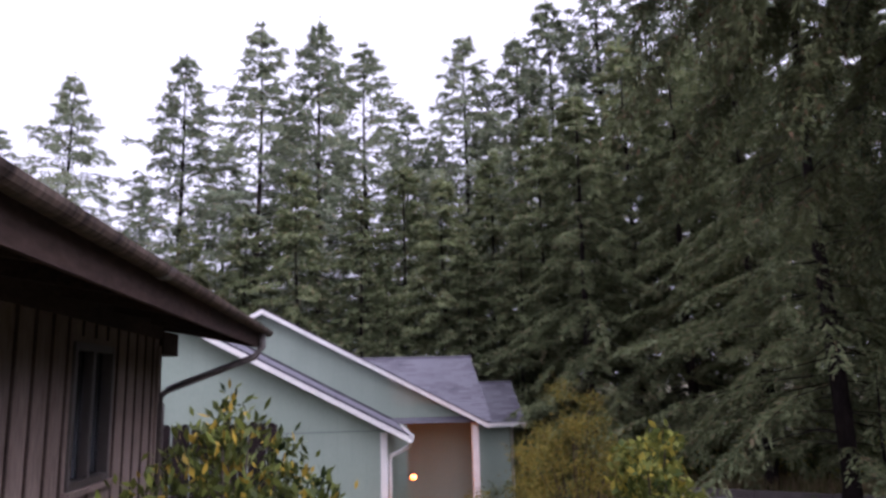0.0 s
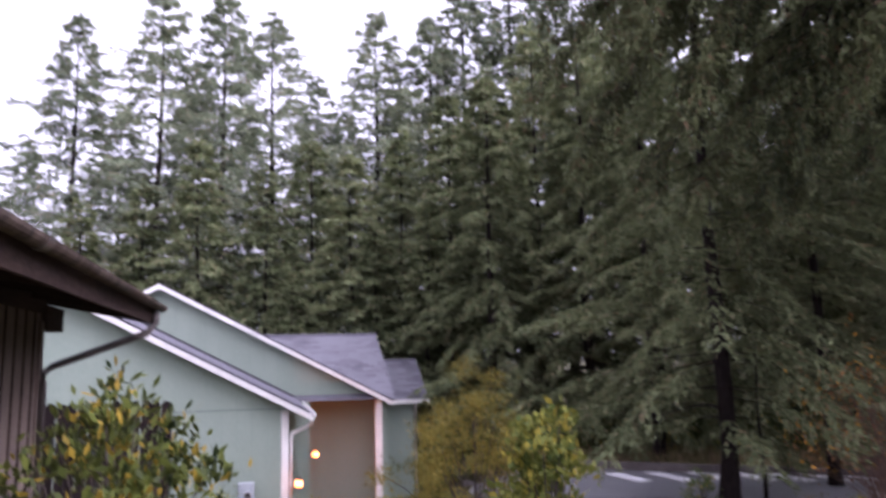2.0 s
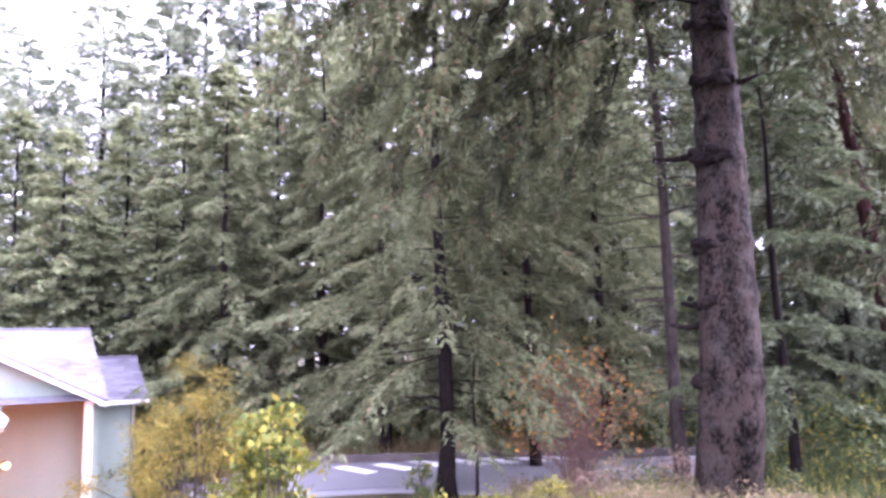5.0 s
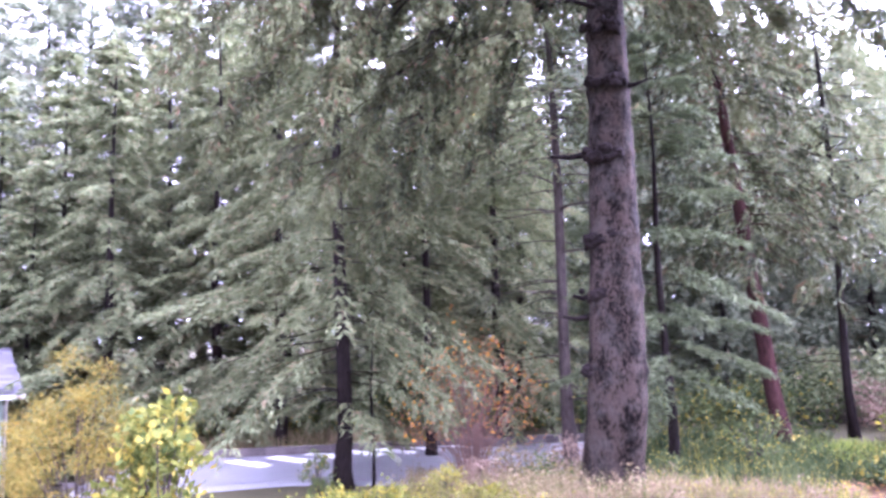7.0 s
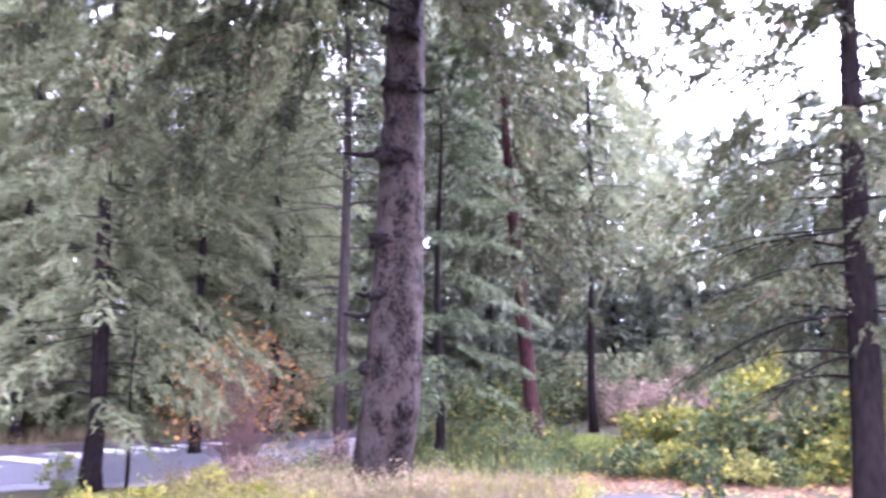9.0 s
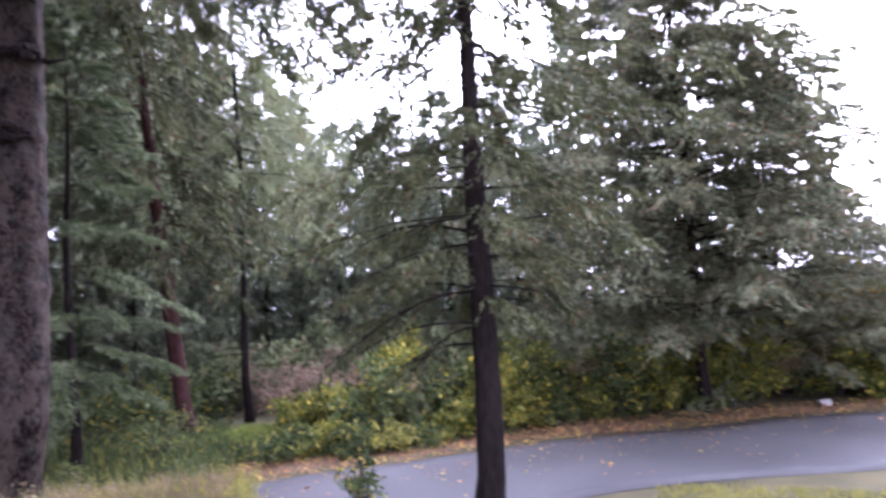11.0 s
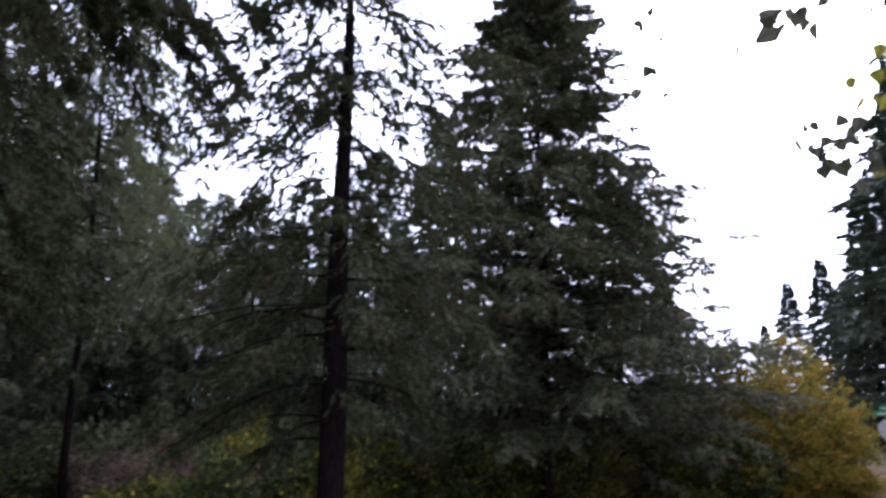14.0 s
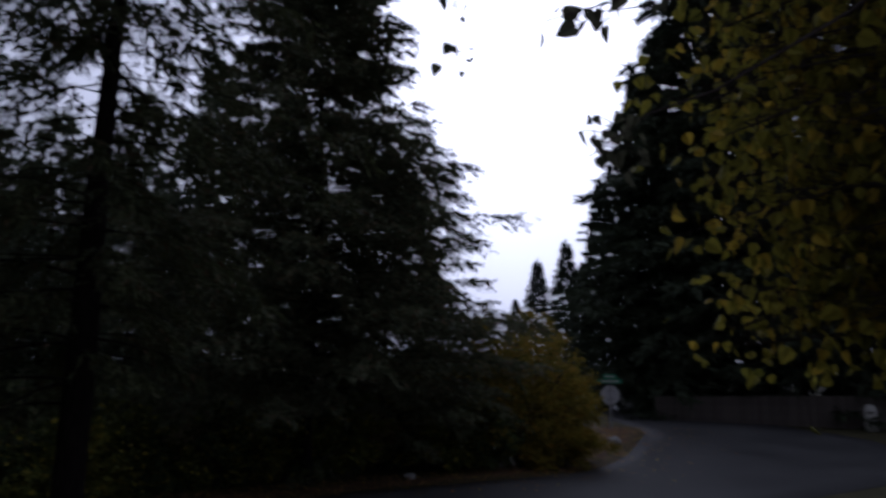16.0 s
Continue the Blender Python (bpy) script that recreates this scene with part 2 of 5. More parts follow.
M_SHINGLE = make_mat("grey_violet_shingle", (0.078, 0.074, 0.082), (0.142, 0.137, 0.15), 0.9, 4, 80, 0.4, spread=0.16)
M_BROWN = make_mat("weathered_brown_siding", (0.085, 0.064, 0.053), (0.19, 0.148, 0.125), 0.85, 1.6, 26, 0.5, (1.5, 1.5, 0.25))
M_EAVE = make_mat("dark_stained_timber", (0.014, 0.009, 0.008), (0.052, 0.033, 0.026), 0.88, 2, 30, 0.5, (1, 0.3, 1))
M_GUTTER = make_mat("stained_brown_gutter", (0.014, 0.010, 0.008), (0.12, 0.09, 0.072), 0.75, 5, 24, 0.2, (0.5, 1.0, 0.25), ramp=(0.36, 0.62))
M_SPOUT = make_mat("dark_brown_metal", (0.035, 0.028, 0.025), (0.08, 0.064, 0.055), 0.45, 3, 40, 0.1)
M_FENCE_DARK = make_mat("dark_fence_wood", (0.008, 0.005, 0.005), (0.028, 0.018, 0.017), 0.9, 3, 30, 0.4, (1, 1, 0.25), spread=0.2)
M_FENCE_GREY = make_mat("grey_fence_wood", (0.10, 0.085, 0.075), (0.19, 0.16, 0.14), 0.9, 3, 30, 0.4, (1, 1, 0.25), spread=0.15)
M_METER = make_plain("meter_grey", (0.42, 0.45, 0.46), 0.4, 0.3)
M_STEEL = make_plain("galvanised_steel", (0.4, 0.4, 0.41), 0.45, 0.6)
M_SIGN_BACK = make_plain("sign_aluminium", (0.62, 0.63, 0.64), 0.5, 0.2)
M_SIGN_GREEN = make_plain("sign_green", (0.03, 0.3, 0.16), 0.4)
M_DARKGLASS = make_plain("dark_window_glass", (0.03, 0.035, 0.04), 0.08)
M_FRAME = make_plain("bronze_window_frame", (0.035, 0.028, 0.024), 0.5)
M_ROCK = make_mat("pale_rock", (0.3, 0.3, 0.29), (0.55, 0.54, 0.52), 0.9, 4, 30, 0.5)

M_BULB = bpy.data.materials.new("warm_bulb")
M_BULB.use_nodes = True
bulb_node = M_BULB.node_tree.nodes["Principled BSDF"]
bulb_node.inputs["Emission Color"].default_value = (1, 0.24, 0.018, 1)
bulb_node.inputs["Emission Strength"].default_value = 5
# wall paint darkened to stand for the shade inside the panel grooves
M_GROOVE_SHADE = make_mat("groove_shadow_paint", (0.205, 0.25, 0.2), (0.24, 0.29, 0.232), 0.8, 2, 30, 0.1)
M_SHINGLE_DARK = make_mat("dark_shingle", (0.04, 0.038, 0.042), (0.09, 0.085, 0.095), 0.9, 4, 80, 0.4)
M_KERB_DARK = make_mat("mossy_concrete", (0.07, 0.06, 0.055), (0.17, 0.15, 0.14), 0.9, 3, 50, 0.3)
M_GROOVE = make_mat("dark_seam", (0.10, 0.125, 0.11), (0.15, 0.18, 0.16), 0.8, 2, 30, 0.1)
M_TAB = make_leaf("violet_grey_tabs", (0.074, 0.070, 0.078), (0.142, 0.137, 0.15), rough=0.9, glow=0.0, patch=0.8)
M_MOSS = make_leaf("roof_moss", (0.02, 0.02, 0.012), (0.07, 0.065, 0.03), glow=0.1)

# ---- building helpers ----
def polar(az, d, z=0.0):
    """A place at a compass angle (degrees, positive to the left of the first view) and a distance from the eye."""
    return Vector((-math.sin(radians(az)) * d, math.cos(radians(az)) * d, z))


def empty(name, at, label, category, group="", turn=0.0):
    e = new(name)
    e.matrix_world = pose(at[0], at[1], at[2], 0, 0, turn)
    e.empty_display_size = 0.2
    return tagged(e, label, category, group)


def part(name, bm, material, parent=None, label=""):
    me = bpy.data.meshes.new(name)
    bm.to_mesh(me)
    bm.free()
    me.materials.append(material)
    ob = new(name, me)
    ob.parent = parent
    return tagged(ob, label)


def share(name, me, parent, m):
    ob = new(name, me)
    ob.parent = parent
    ob.matrix_local = m
    return ob


def add_box(bm, lo, hi, bevel=0.0, m=None):
    r = bmesh.ops.create_cube(bm, size=1)
    c, s = (Vector(lo) + Vector(hi)) / 2, Vector(hi) - Vector(lo)
    for v in r["verts"]:
        v.co = Vector((v.co.x * s.x, v.co.y * s.y, v.co.z * s.z)) + c
    if bevel:
        es = list({e for v in r["verts"] for e in v.link_edges})
        q = bmesh.ops.bevel(bm, geom=es, offset=bevel, segments=1, affect="EDGES")
        vs = list({v for f in q["faces"] for v in f.verts} | {v for v in r["verts"] if v.is_valid})
    else:
        vs = r["verts"]
    if m is not None:
        bmesh.ops.transform(bm, matrix=m, verts=vs)
    return vs


def box(lo, hi, bevel=0.0, m=None):
    bm = bmesh.new()
    add_box(bm, lo, hi, bevel, m)
    return bm


def prism(points, axis, lo, hi):
    """A flat outline (pairs) pushed out along an axis from lo to hi."""
    bm = bmesh.new()
    def place(p, w):
        return {"x": (w, p[0], p[1]), "y": (p[0], w, p[1]), "z": (p[0], p[1], w)}[axis]
    a, b = [bm.verts.new(place(p, lo)) for p in points], [bm.verts.new(place(p, hi)) for p in points]
    bm.faces.new(a), bm.faces.new(b[::-1])
    k = len(points)
    for i in range(k):
        bm.faces.new((a[i], b[i], b[(i + 1) % k], a[(i + 1) % k]))
    bmesh.ops.recalc_face_normals(bm, faces=bm.faces)
    return bm


def add_tube(bm, path, radii, sides=8, cap=True, wobble=0.0):
    rings = []
    for i, p in enumerate(path):
        p = Vector(p)
        d = (Vector(path[min(i + 1, len(path) - 1)]) - Vector(path[max(i - 1, 0)])).normalized()
        a = d.orthogonal().normalized() if abs(d.z) < 0.9 else (Vector((1, 0, 0)) - d * d.x).normalized()
        b = d.cross(a)
        ring = []
        for k in range(sides):
            w = 2 * math.pi * k / sides
            r = radii[i] * (1 + wobble * noise.noise(Vector((math.cos(w) * 1.5, math.sin(w) * 1.5, i * 0.37 + radii[0] * 9))))
            ring.append(bm.verts.new(p + (a * math.cos(w) + b * math.sin(w)) * r))
        rings.append(ring)
    for u, v in zip(rings, rings[1:]):
        for k in range(sides):
            f = bm.faces.new((u[k], u[(k + 1) % sides], v[(k + 1) % sides], v[k]))
            f.smooth = True
    if cap:
        bm.faces.new(rings[0][::-1]), bm.faces.new(rings[-1])


def tube(path, radii, sides=8, wobble=0.0):
    bm = bmesh.new()
    add_tube(bm, path, radii, sides, True, wobble)
    return bm


def quads(name, verts, material, parent=None, per=4, extra=None):
    """One mesh out of many small loose faces, verts: (n, per, 3). extra: further loose triangles or quads in other materials."""
    verts = np.asarray(verts, dtype=np.float32)
    n = verts.shape[0]
    me = bpy.data.meshes.new(name)
    me.vertices.add(n * per)
    me.vertices.foreach_set("co", verts.reshape(-1))
    me.loops.add(n * per)
    me.loops.foreach_set("vertex_index", np.arange(n * per, dtype=np.int32))
    me.polygons.add(n)
    me.polygons.foreach_set("loop_start", np.arange(0, n * per, per, dtype=np.int32))
    me.polygons.foreach_set("loop_total", np.full(n, per, dtype=np.int32))
    me.update(calc_edges=True)
    me.materials.append(material)
    ob = new(name, me)
    ob.parent = parent
    return ob


def unit(a):
    return a / np.maximum(np.linalg.norm(a, axis=-1, keepdims=True), 1e-9)


def blades(base, way, side, length, width, tip=0.5):
    """Kite-shaped leaves: base and way and side (n, 3), length and width (n,)."""
    L, W = length[:, None], width[:, None]
    mid = base + way * L * tip
    return np.stack([base, mid - side * W / 2, base + way * L, mid + side * W / 2], axis=1)


def spikes(base, way, side, length, width):
    """Slim triangles, wide at the base: needle sprays."""
    W = width[:, None] / 2
    return np.stack([base - side * W, base + side * W, base + way * length[:, None]], axis=1)


def rough_trunk(path, radii, sides=44, rings=210, relief=0.042, knots=()):
    """A thick old trunk with plates of bark, swollen at the whorls."""
    bm = bmesh.new()
    hs = [p[2] for p in path]
    top = min(hs[-1], 15.0)
    rows = []
    for i in range(rings + 1):
        h = hs[0] + (top - hs[0]) * i / rings
        cx, cy, r = (float(np.interp(h, hs, v)) for v in ([p[0] for p in path], [p[1] for p in path], radii))
        swell = sum(0.045 * math.exp(-((h - k) / 0.10) ** 2) for k in knots)
        row = []
        for k in range(sides):
            a = 2 * math.pi * k / sides
            v = Vector((math.cos(a) * 6.5, math.sin(a) * 6.5, h * 2.0))
            plate = noise.noise(v) * 0.6 + noise.noise(v * 2.7) * 0.4
            flare = max(0, 1 - (h + 0.2) / 1.3) ** 2 * 0.22 * (0.6 + 0.8 * noise.noise(Vector((math.cos(a) * 2, math.sin(a) * 2, 3))))
            rr = r + relief * plate + swell * (0.7 + noise.noise(v * 1.6)) + flare
            row.append(bm.verts.new((cx + math.cos(a) * rr, cy + math.sin(a) * rr, h)))
        rows.append(row)
    for u, v in zip(rows, rows[1:]):
        for k in range(sides):
            bm.faces.new((u[k], u[(k + 1) % sides], v[(k + 1) % sides], v[k])).smooth = True
    upper = [i for i, h in enumerate(hs) if h > top]
    add_tube(bm, [(float(np.interp(top - 0.3, hs, [p[0] for p in path])), float(np.interp(top - 0.3, hs, [p[1] for p in path])), top - 0.3)] + [path[i] for i in upper], [float(np.interp(top, hs, radii))] + [radii[i] for i in upper], 12)
    return bm


def conifer(name, at, height, radius, label, rng, bare=0.1, needle=0.14, whorl=0.42, per=6, twigs=13, droop=0.35, leaf=M_NEEDLE, bark=M_BARK_DARK, girth=None,
            lean=(0, 0), shape=0.8, tuft=7, hang=0.0, dead=0, group="trees of the wood", up=0.25, missing=None, thick=0.3, rough=None, fan=0.55, crook=1.0, lift=0.25, limb_bark=None, limb=0.0045):
    """A conifer: tapered trunk with flare, limbs in whorls, twigs along each limb and needle sprays along each twig.
    bare: share of the height without green; droop: how far limbs sink; hang: how far twigs hang below the limb."""
    tree = empty(name, at, label, "tree", group)
    girth = girth or height * 0.011
    def axis_at(h):
        return np.array([lean[0] * h / height, lean[1] * h / height, h])
    steps = 14
    path = [axis_at(height * i / steps) for i in range(steps + 1)]
    path.insert(1, axis_at(height * 0.025))
    bend = rng.normal(0, 1, (3, 2)) * girth * 0.25
    for p in path[2:]:
        f = p[2] / height
        p[:2] += bend[0] * math.sin(f * 5) + bend[1] * math.sin(f * 9 + 1)
    radii = [girth * (1 - 0.95 * p[2] / height) for p in path]
    path[0] = path[0] + np.array([0, 0, -0.25])
    if rough:
        part("trunk", rough_trunk(path, radii, knots=rough), bark, tree)
    else:
        radii[0] *= 1.5
        radii[1] *= 1.12
        part("trunk", tube(path, radii, 12, 0.22), bark, tree)
    z = z0 = height * bare
    bases, ways, lens, limb_bm = [], [], [], bmesh.new()
    while z < height - 0.1:
        f = (z - z0) / (height - z0)
        reach = radius * (1 - f) ** shape * (0.6 + 0.4 * min(1, f * 8 + 0.3)) + 0.10
        ring = rng.uniform(0, 2 * math.pi)
        k_max = per if f < 0.85 else max(4, per - 2)
        for k in range(k_max):
            w = ring + 2 * math.pi * (k + rng.uniform(-0.35, 0.35)) / k_max
            if missing and missing(w, z):
                continue
            bases.append(axis_at(z + rng.normal(0, whorl * 0.22)))
            ways.append((math.cos(w), math.sin(w), up + rng.normal(0, 0.08) + 0.9 * max(0, f - 0.55)))
            lens.append(reach * (rng.uniform(0.58, 1.0) if rng.random() < 0.8 else rng.uniform(0.85, 1.08)))
        z += whorl * rng.uniform(0.75, 1.25) * (1 - 0.45 * f)
    bases, ways, lens = np.array(bases), unit(np.array(ways)), np.array(lens)
    n = len(lens)
    sink = droop * rng.uniform(0.6, 1.35, n)
    sway = rng.normal(0, 0.10 * crook, (n, 2))
    def along(i, s):
        """Points at share s along limbs i."""
        p = bases[i] + ways[i] * (lens[i] * s)[:, None]
        p[:, 2] -= sink[i] * lens[i] * s ** 1.8
        p[:, :2] += sway[i] * (lens[i] * s * s)[:, None]
        return p
    for i in range(n):
        ii = np.array([i])
        pts = [along(ii, np.array([s]))[0] for s in (0, 0.4, 0.8)]
        r0 = 0.006 + limb * lens[i]
        add_tube(limb_bm, pts, [r0, r0 * 0.6, r0 * 0.2], 3, False)
    for i in range(dead):
        h = rng.uniform(0.08, bare + 0.02) * height
        w, r = rng.uniform(0, 2 * math.pi), rng.uniform(0.35, 1.0) * radius * 0.8
        b = axis_at(h)
        bow = rng.uniform(0.1, 0.4)
        pts = [b + np.array([math.cos(w + bow * s * s) * r * s, math.sin(w + bow * s * s) * r * s, 0.16 * r * s - rng.uniform(0.2, 0.34) * r * s * s]) for s in (0, 0.25, 0.5, 0.75, 1)]
        add_tube(limb_bm, pts, [0.026, 0.02, 0.015, 0.01, 0.004], 4, False)
        for t in range(5):
            q = pts[1 + t % 4]
            e = q + np.array([rng.normal(0, 0.3), rng.normal(0, 0.3), rng.uniform(-0.3, 0.05)])
            add_tube(limb_bm, [q, (q + e) / 2 + np.array([0, 0, 0.04]), e], [0.009, 0.006, 0.003], 3, False)
    tagged(part("branchwork", limb_bm, limb_bark or bark, tree), kind="stuff")
    count = np.maximum(3, (twigs * (0.3 + 0.7 * lens / radius)).astype(int))
    i = np.repeat(np.arange(n), count)
    s = rng.uniform(0.10, 1.0, len(i)) ** 0.75
    p = along(i, s)
    out = unit(along(i, np.minimum(s + 0.06, 1.1)) - p)
    across = unit(np.cross(out, np.array([0, 0, 1.0])))
    sgn = np.where(rng.random(len(i)) < 0.5, -1.0, 1.0)[:, None]
    tl = (0.25 + 0.24 * lens[i]) * (1.15 - 0.75 * s) * rng.uniform(0.6, 1.25, len(i))
    tl = np.minimum(tl, 1.2) * 0.85 + 0.08
    tw = unit(out * rng.uniform(0.5, 1.1, (len(i), 1)) + across * sgn * rng.uniform(0.25, 1.0, (len(i), 1)) + np.array([0, 0, -1.0]) * (rng.normal(0.12, lift, (len(i), 1)) + hang * rng.uniform(0.4, 1.6, (len(i), 1))))
    j = np.repeat(np.arange(len(i)), tuft)
    q = rng.uniform(0.0, 1.0, len(j))
    b = p[j] + tw[j] * (tl[j] * q)[:, None]
    b[:, 2] -= 0.25 * tl[j] * q ** 2
    b += rng.normal(0, needle * 0.08, b.shape)
    d = unit(tw[j] + unit(rng.normal(0, 1, b.shape)) * fan)
    sd = unit(np.cross(d, unit(rng.normal(0, 0.7, b.shape) + np.array([0, 0, 0.9]))))
    ln = needle * rng.uniform(0.6, 1.5, len(j)) * (1.15 - 0.35 * q)
    # the leader at the top
    m = 40
    lead = np.array([axis_at(height)] * m)
    lead[:, 2] -= rng.uniform(-0.3, 0.9, m)
    ld = unit(rng.normal(0, 0.5, (m, 3)) + np.array([0, 0, 0.7]))
    b, d = np.concatenate([b, lead]), np.concatenate([d, ld])
    sd = np.concatenate([sd, unit(np.cross(ld, rng.normal(0, 1, (m, 3))))])
    ln = np.concatenate([ln, np.full(m, needle)])
    tagged(quads("crown", spikes(b, d, sd, ln, ln * thick * rng.uniform(0.7, 1.3, len(ln))), leaf, tree, per=3), kind="stuff")
    return tree


def shrub(name, at, size, label, rng, leaf, stems=14, count=2500, length=0.08, width=0.45, twig=M_TWIG, category="shrub", group="", clump=26, spread=0.28, upward=0.4, hollow=0.35, stem_r=0.012, skirt=0.25):
    """A bush: stems fan out from the root to clumps of leaves that fill an uneven dome of the given size (x, y, z)."""
    bush = empty(name, at, label, category, group)
    sx, sy, sz = size
    u = unit(rng.normal(0, 1, (clump, 3)))
    u[:, 2] = np.where(rng.random(clump) < skirt, rng.uniform(-0.62, 0.1, clump), np.abs(u[:, 2]) * 1.1 - 0.15)
    rad = rng.uniform(hollow, 1.0, clump) ** 0.6 * rng.uniform(0.8, 1.12, clump)
    c = u * rad[:, None] * np.array([sx / 2, sy / 2, sz * 0.6]) + np.array([0, 0, sz * 0.42])
    c[:, :2] *= (0.8 + 0.4 * rng.random((clump, 1)))
    c[:, 2] = np.clip(c[:, 2], 0.05, sz)
    bm = bmesh.new()
    for i in range(min(stems, clump)):
        e = c[i]
        pts = [np.array([e[0] * 0.06, e[1] * 0.06, -0.1]), np.array([e[0] * 0.35, e[1] * 0.35, e[2] * 0.5]), np.array([e[0] * 0.75, e[1] * 0.75, e[2] * 0.85]), e]
        add_tube(bm, pts, [stem_r * 1.6, stem_r * 1.2, stem_r * 0.8, stem_r * 0.4], 5, False)
    tagged(part("stemwork", bm, twig, bush), kind="stuff")
    j = rng.integers(0, clump, count)
    s = spread * (sx + sy + sz) / 3
    b = c[j] + rng.normal(0, 0.5, (count, 3)) * s * np.array([1, 1, 0.75])
    b[:, 2] = np.maximum(b[:, 2], 0.02)
    d = unit(rng.normal(0, 1, (count, 3)) + np.array([0, 0, upward]) + unit(b - np.array([0, 0, sz * 0.3])) * 0.5)
    sd = unit(np.cross(d, rng.normal(0, 1, (count, 3))))
    ln = length * rng.uniform(0.6, 1.35, count)
    tagged(quads("foliage", blades(b, d, sd, ln, ln * width, 0.5), leaf, bush), kind="stuff")
    return bush


def ground_height(x, y):
    r = math.hypot(x, y)
    az = -math.degrees(math.atan2(x, y))
    k = max(0.0, min(1.0, (8.0 - r) / 5.0))
    z = 1.55 * k * k * (3 - 2 * k)
    if az < -95 or az > 160:
        k = max(0.0, min(1.0, (r - 25) / 10)) * max(0.0, min(1.0, (-95 - az) / 15 if az < 0 else 1))
        z += 0.62 * k * k * (3 - 2 * k)
    if -14 < az < 75:
        # the plot of the green house lies lower
        k = max(0.0, min(1.0, (r - 10.0) / 5.0)) * max(0.0, min(1.0, (az + 12) / 9))
        z -= 1.05 * k * k * (3 - 2 * k)
    return z + 0.05 * noise.noise(Vector((x * 0.3, y * 0.3, 0))) * min(1, r / 10)


def on_ground(az, d, lift=0.0):
    p = polar(az, d)
    return Vector((p.x, p.y, ground_height(p.x, p.y) + lift))


def scatter(name, spots, height, material, rng, label, category, width=0.02, lean=0.35, blades_each=5, leafy=False):
    """Tufts of grass or weeds at the given places, joined: nobody could count them."""
    spots = np.asarray(spots, dtype=float)
    b = np.repeat(spots, blades_each, axis=0)
    n = len(b)
    b[:, :2] += rng.normal(0, 0.07, (n, 2))
    d = unit(rng.normal(0, 1, (n, 3)) * np.array([lean, lean, 0.1]) + np.array([0, 0, 1.0]))
    ln = height * rng.uniform(0.35, 1.25, n)
    sd = unit(np.cross(d, rng.normal(0, 1, (n, 3))))
    v = blades(b, d, sd, ln, np.full(n, width), 0.35)
    if leafy:
        m = n * 2
        k = rng.integers(0, n, m)
        lb = b[k] + d[k] * (ln[k] * rng.uniform(0.3, 1.0, m))[:, None]
        ld = unit(rng.normal(0, 1, (m, 3)) + np.array([0, 0, 0.3]))
        v = np.concatenate([v, blades(lb, ld, unit(np.cross(ld, rng.normal(0, 1, (m, 3)))), np.full(m, 0.07) * rng.uniform(0.6, 1.4, m), np.full(m, 0.035), 0.5)])
    return tagged(quads(name, v, material), label, category, kind="stuff")


def field(rng, n, az0, az1, d0, d1, skip=None):
    out = []
    while len(out) < n:
        p = on_ground(rng.uniform(az0, az1), math.sqrt(rng.uniform(d0 * d0, d1 * d1)))
        if not (skip and skip(p)):
            out.append(p)
    return out

# ---- ground, road, parking lot ----
bm = bmesh.new()
rads = [0, 1.5, 3, 4, 5, 6, 7, 8, 10, 12, 14, 16, 18, 20, 22, 24, 26, 28, 30, 33, 36, 40, 46, 54, 65, 80, 110, 160, 300, 700, 1800]
rings = []
for r in rads[1:]:
    rings.append([bm.verts.new((math.sin(a) * r, math.cos(a) * r, ground_height(math.sin(a) * r, math.cos(a) * r))) for a in [2 * math.pi * k / 96 for k in range(96)]])
mid = bm.verts.new((0, 0, ground_height(0, 0)))
for k in range(96):
    bm.faces.new((mid, rings[0][(k + 1) % 96], rings[0][k]))
    for u, v in zip(rings, rings[1:]):
        bm.faces.new((u[k], u[(k + 1) % 96], v[(k + 1) % 96], v[k]))
for f in bm.faces:
    f.smooth = True
bmesh.ops.recalc_face_normals(bm, faces=bm.faces)
ground = tagged(part("ground", bm, M_GRASS), "rough autumn grass and forest floor", "ground", kind="structure")


def ribbon(left, right, lift, thick=0.12, cuts=8):
    """A paved strip between two edges (lists of x, y), with thickness, that follows the ground."""
    bm = bmesh.new()
    rows = []
    for i in range(len(left) - 1):
        for k in range(cuts):
            t = k / cuts
            rows.append((Vector(left[i]).lerp(Vector(left[i + 1]), t), Vector(right[i]).lerp(Vector(right[i + 1]), t)))
    rows.append((Vector(left[-1]), Vector(right[-1])))
    grid = []
    for a, b in rows:
        line = []
        for k in range(9):
            p = a.lerp(b, k / 8)
            z = ground_height(p.x, p.y) + lift + 0.05 * (1 - abs(k - 4) / 4)
            line.append((bm.verts.new((p.x, p.y, z)), bm.verts.new((p.x, p.y, z - thick))))
        grid.append(line)
    for u, v in zip(grid, grid[1:]):
        for k in range(8):
            f = bm.faces.new((u[k][0], u[k + 1][0], v[k + 1][0], v[k][0]))
            f.smooth = True
        bm.faces.new((u[0][0], v[0][0], v[0][1], u[0][1]))
        bm.faces.new((u[8][0], u[8][1], v[8][1], v[8][0]))
    bmesh.ops.recalc_face_normals(bm, faces=bm.faces)
    return bm


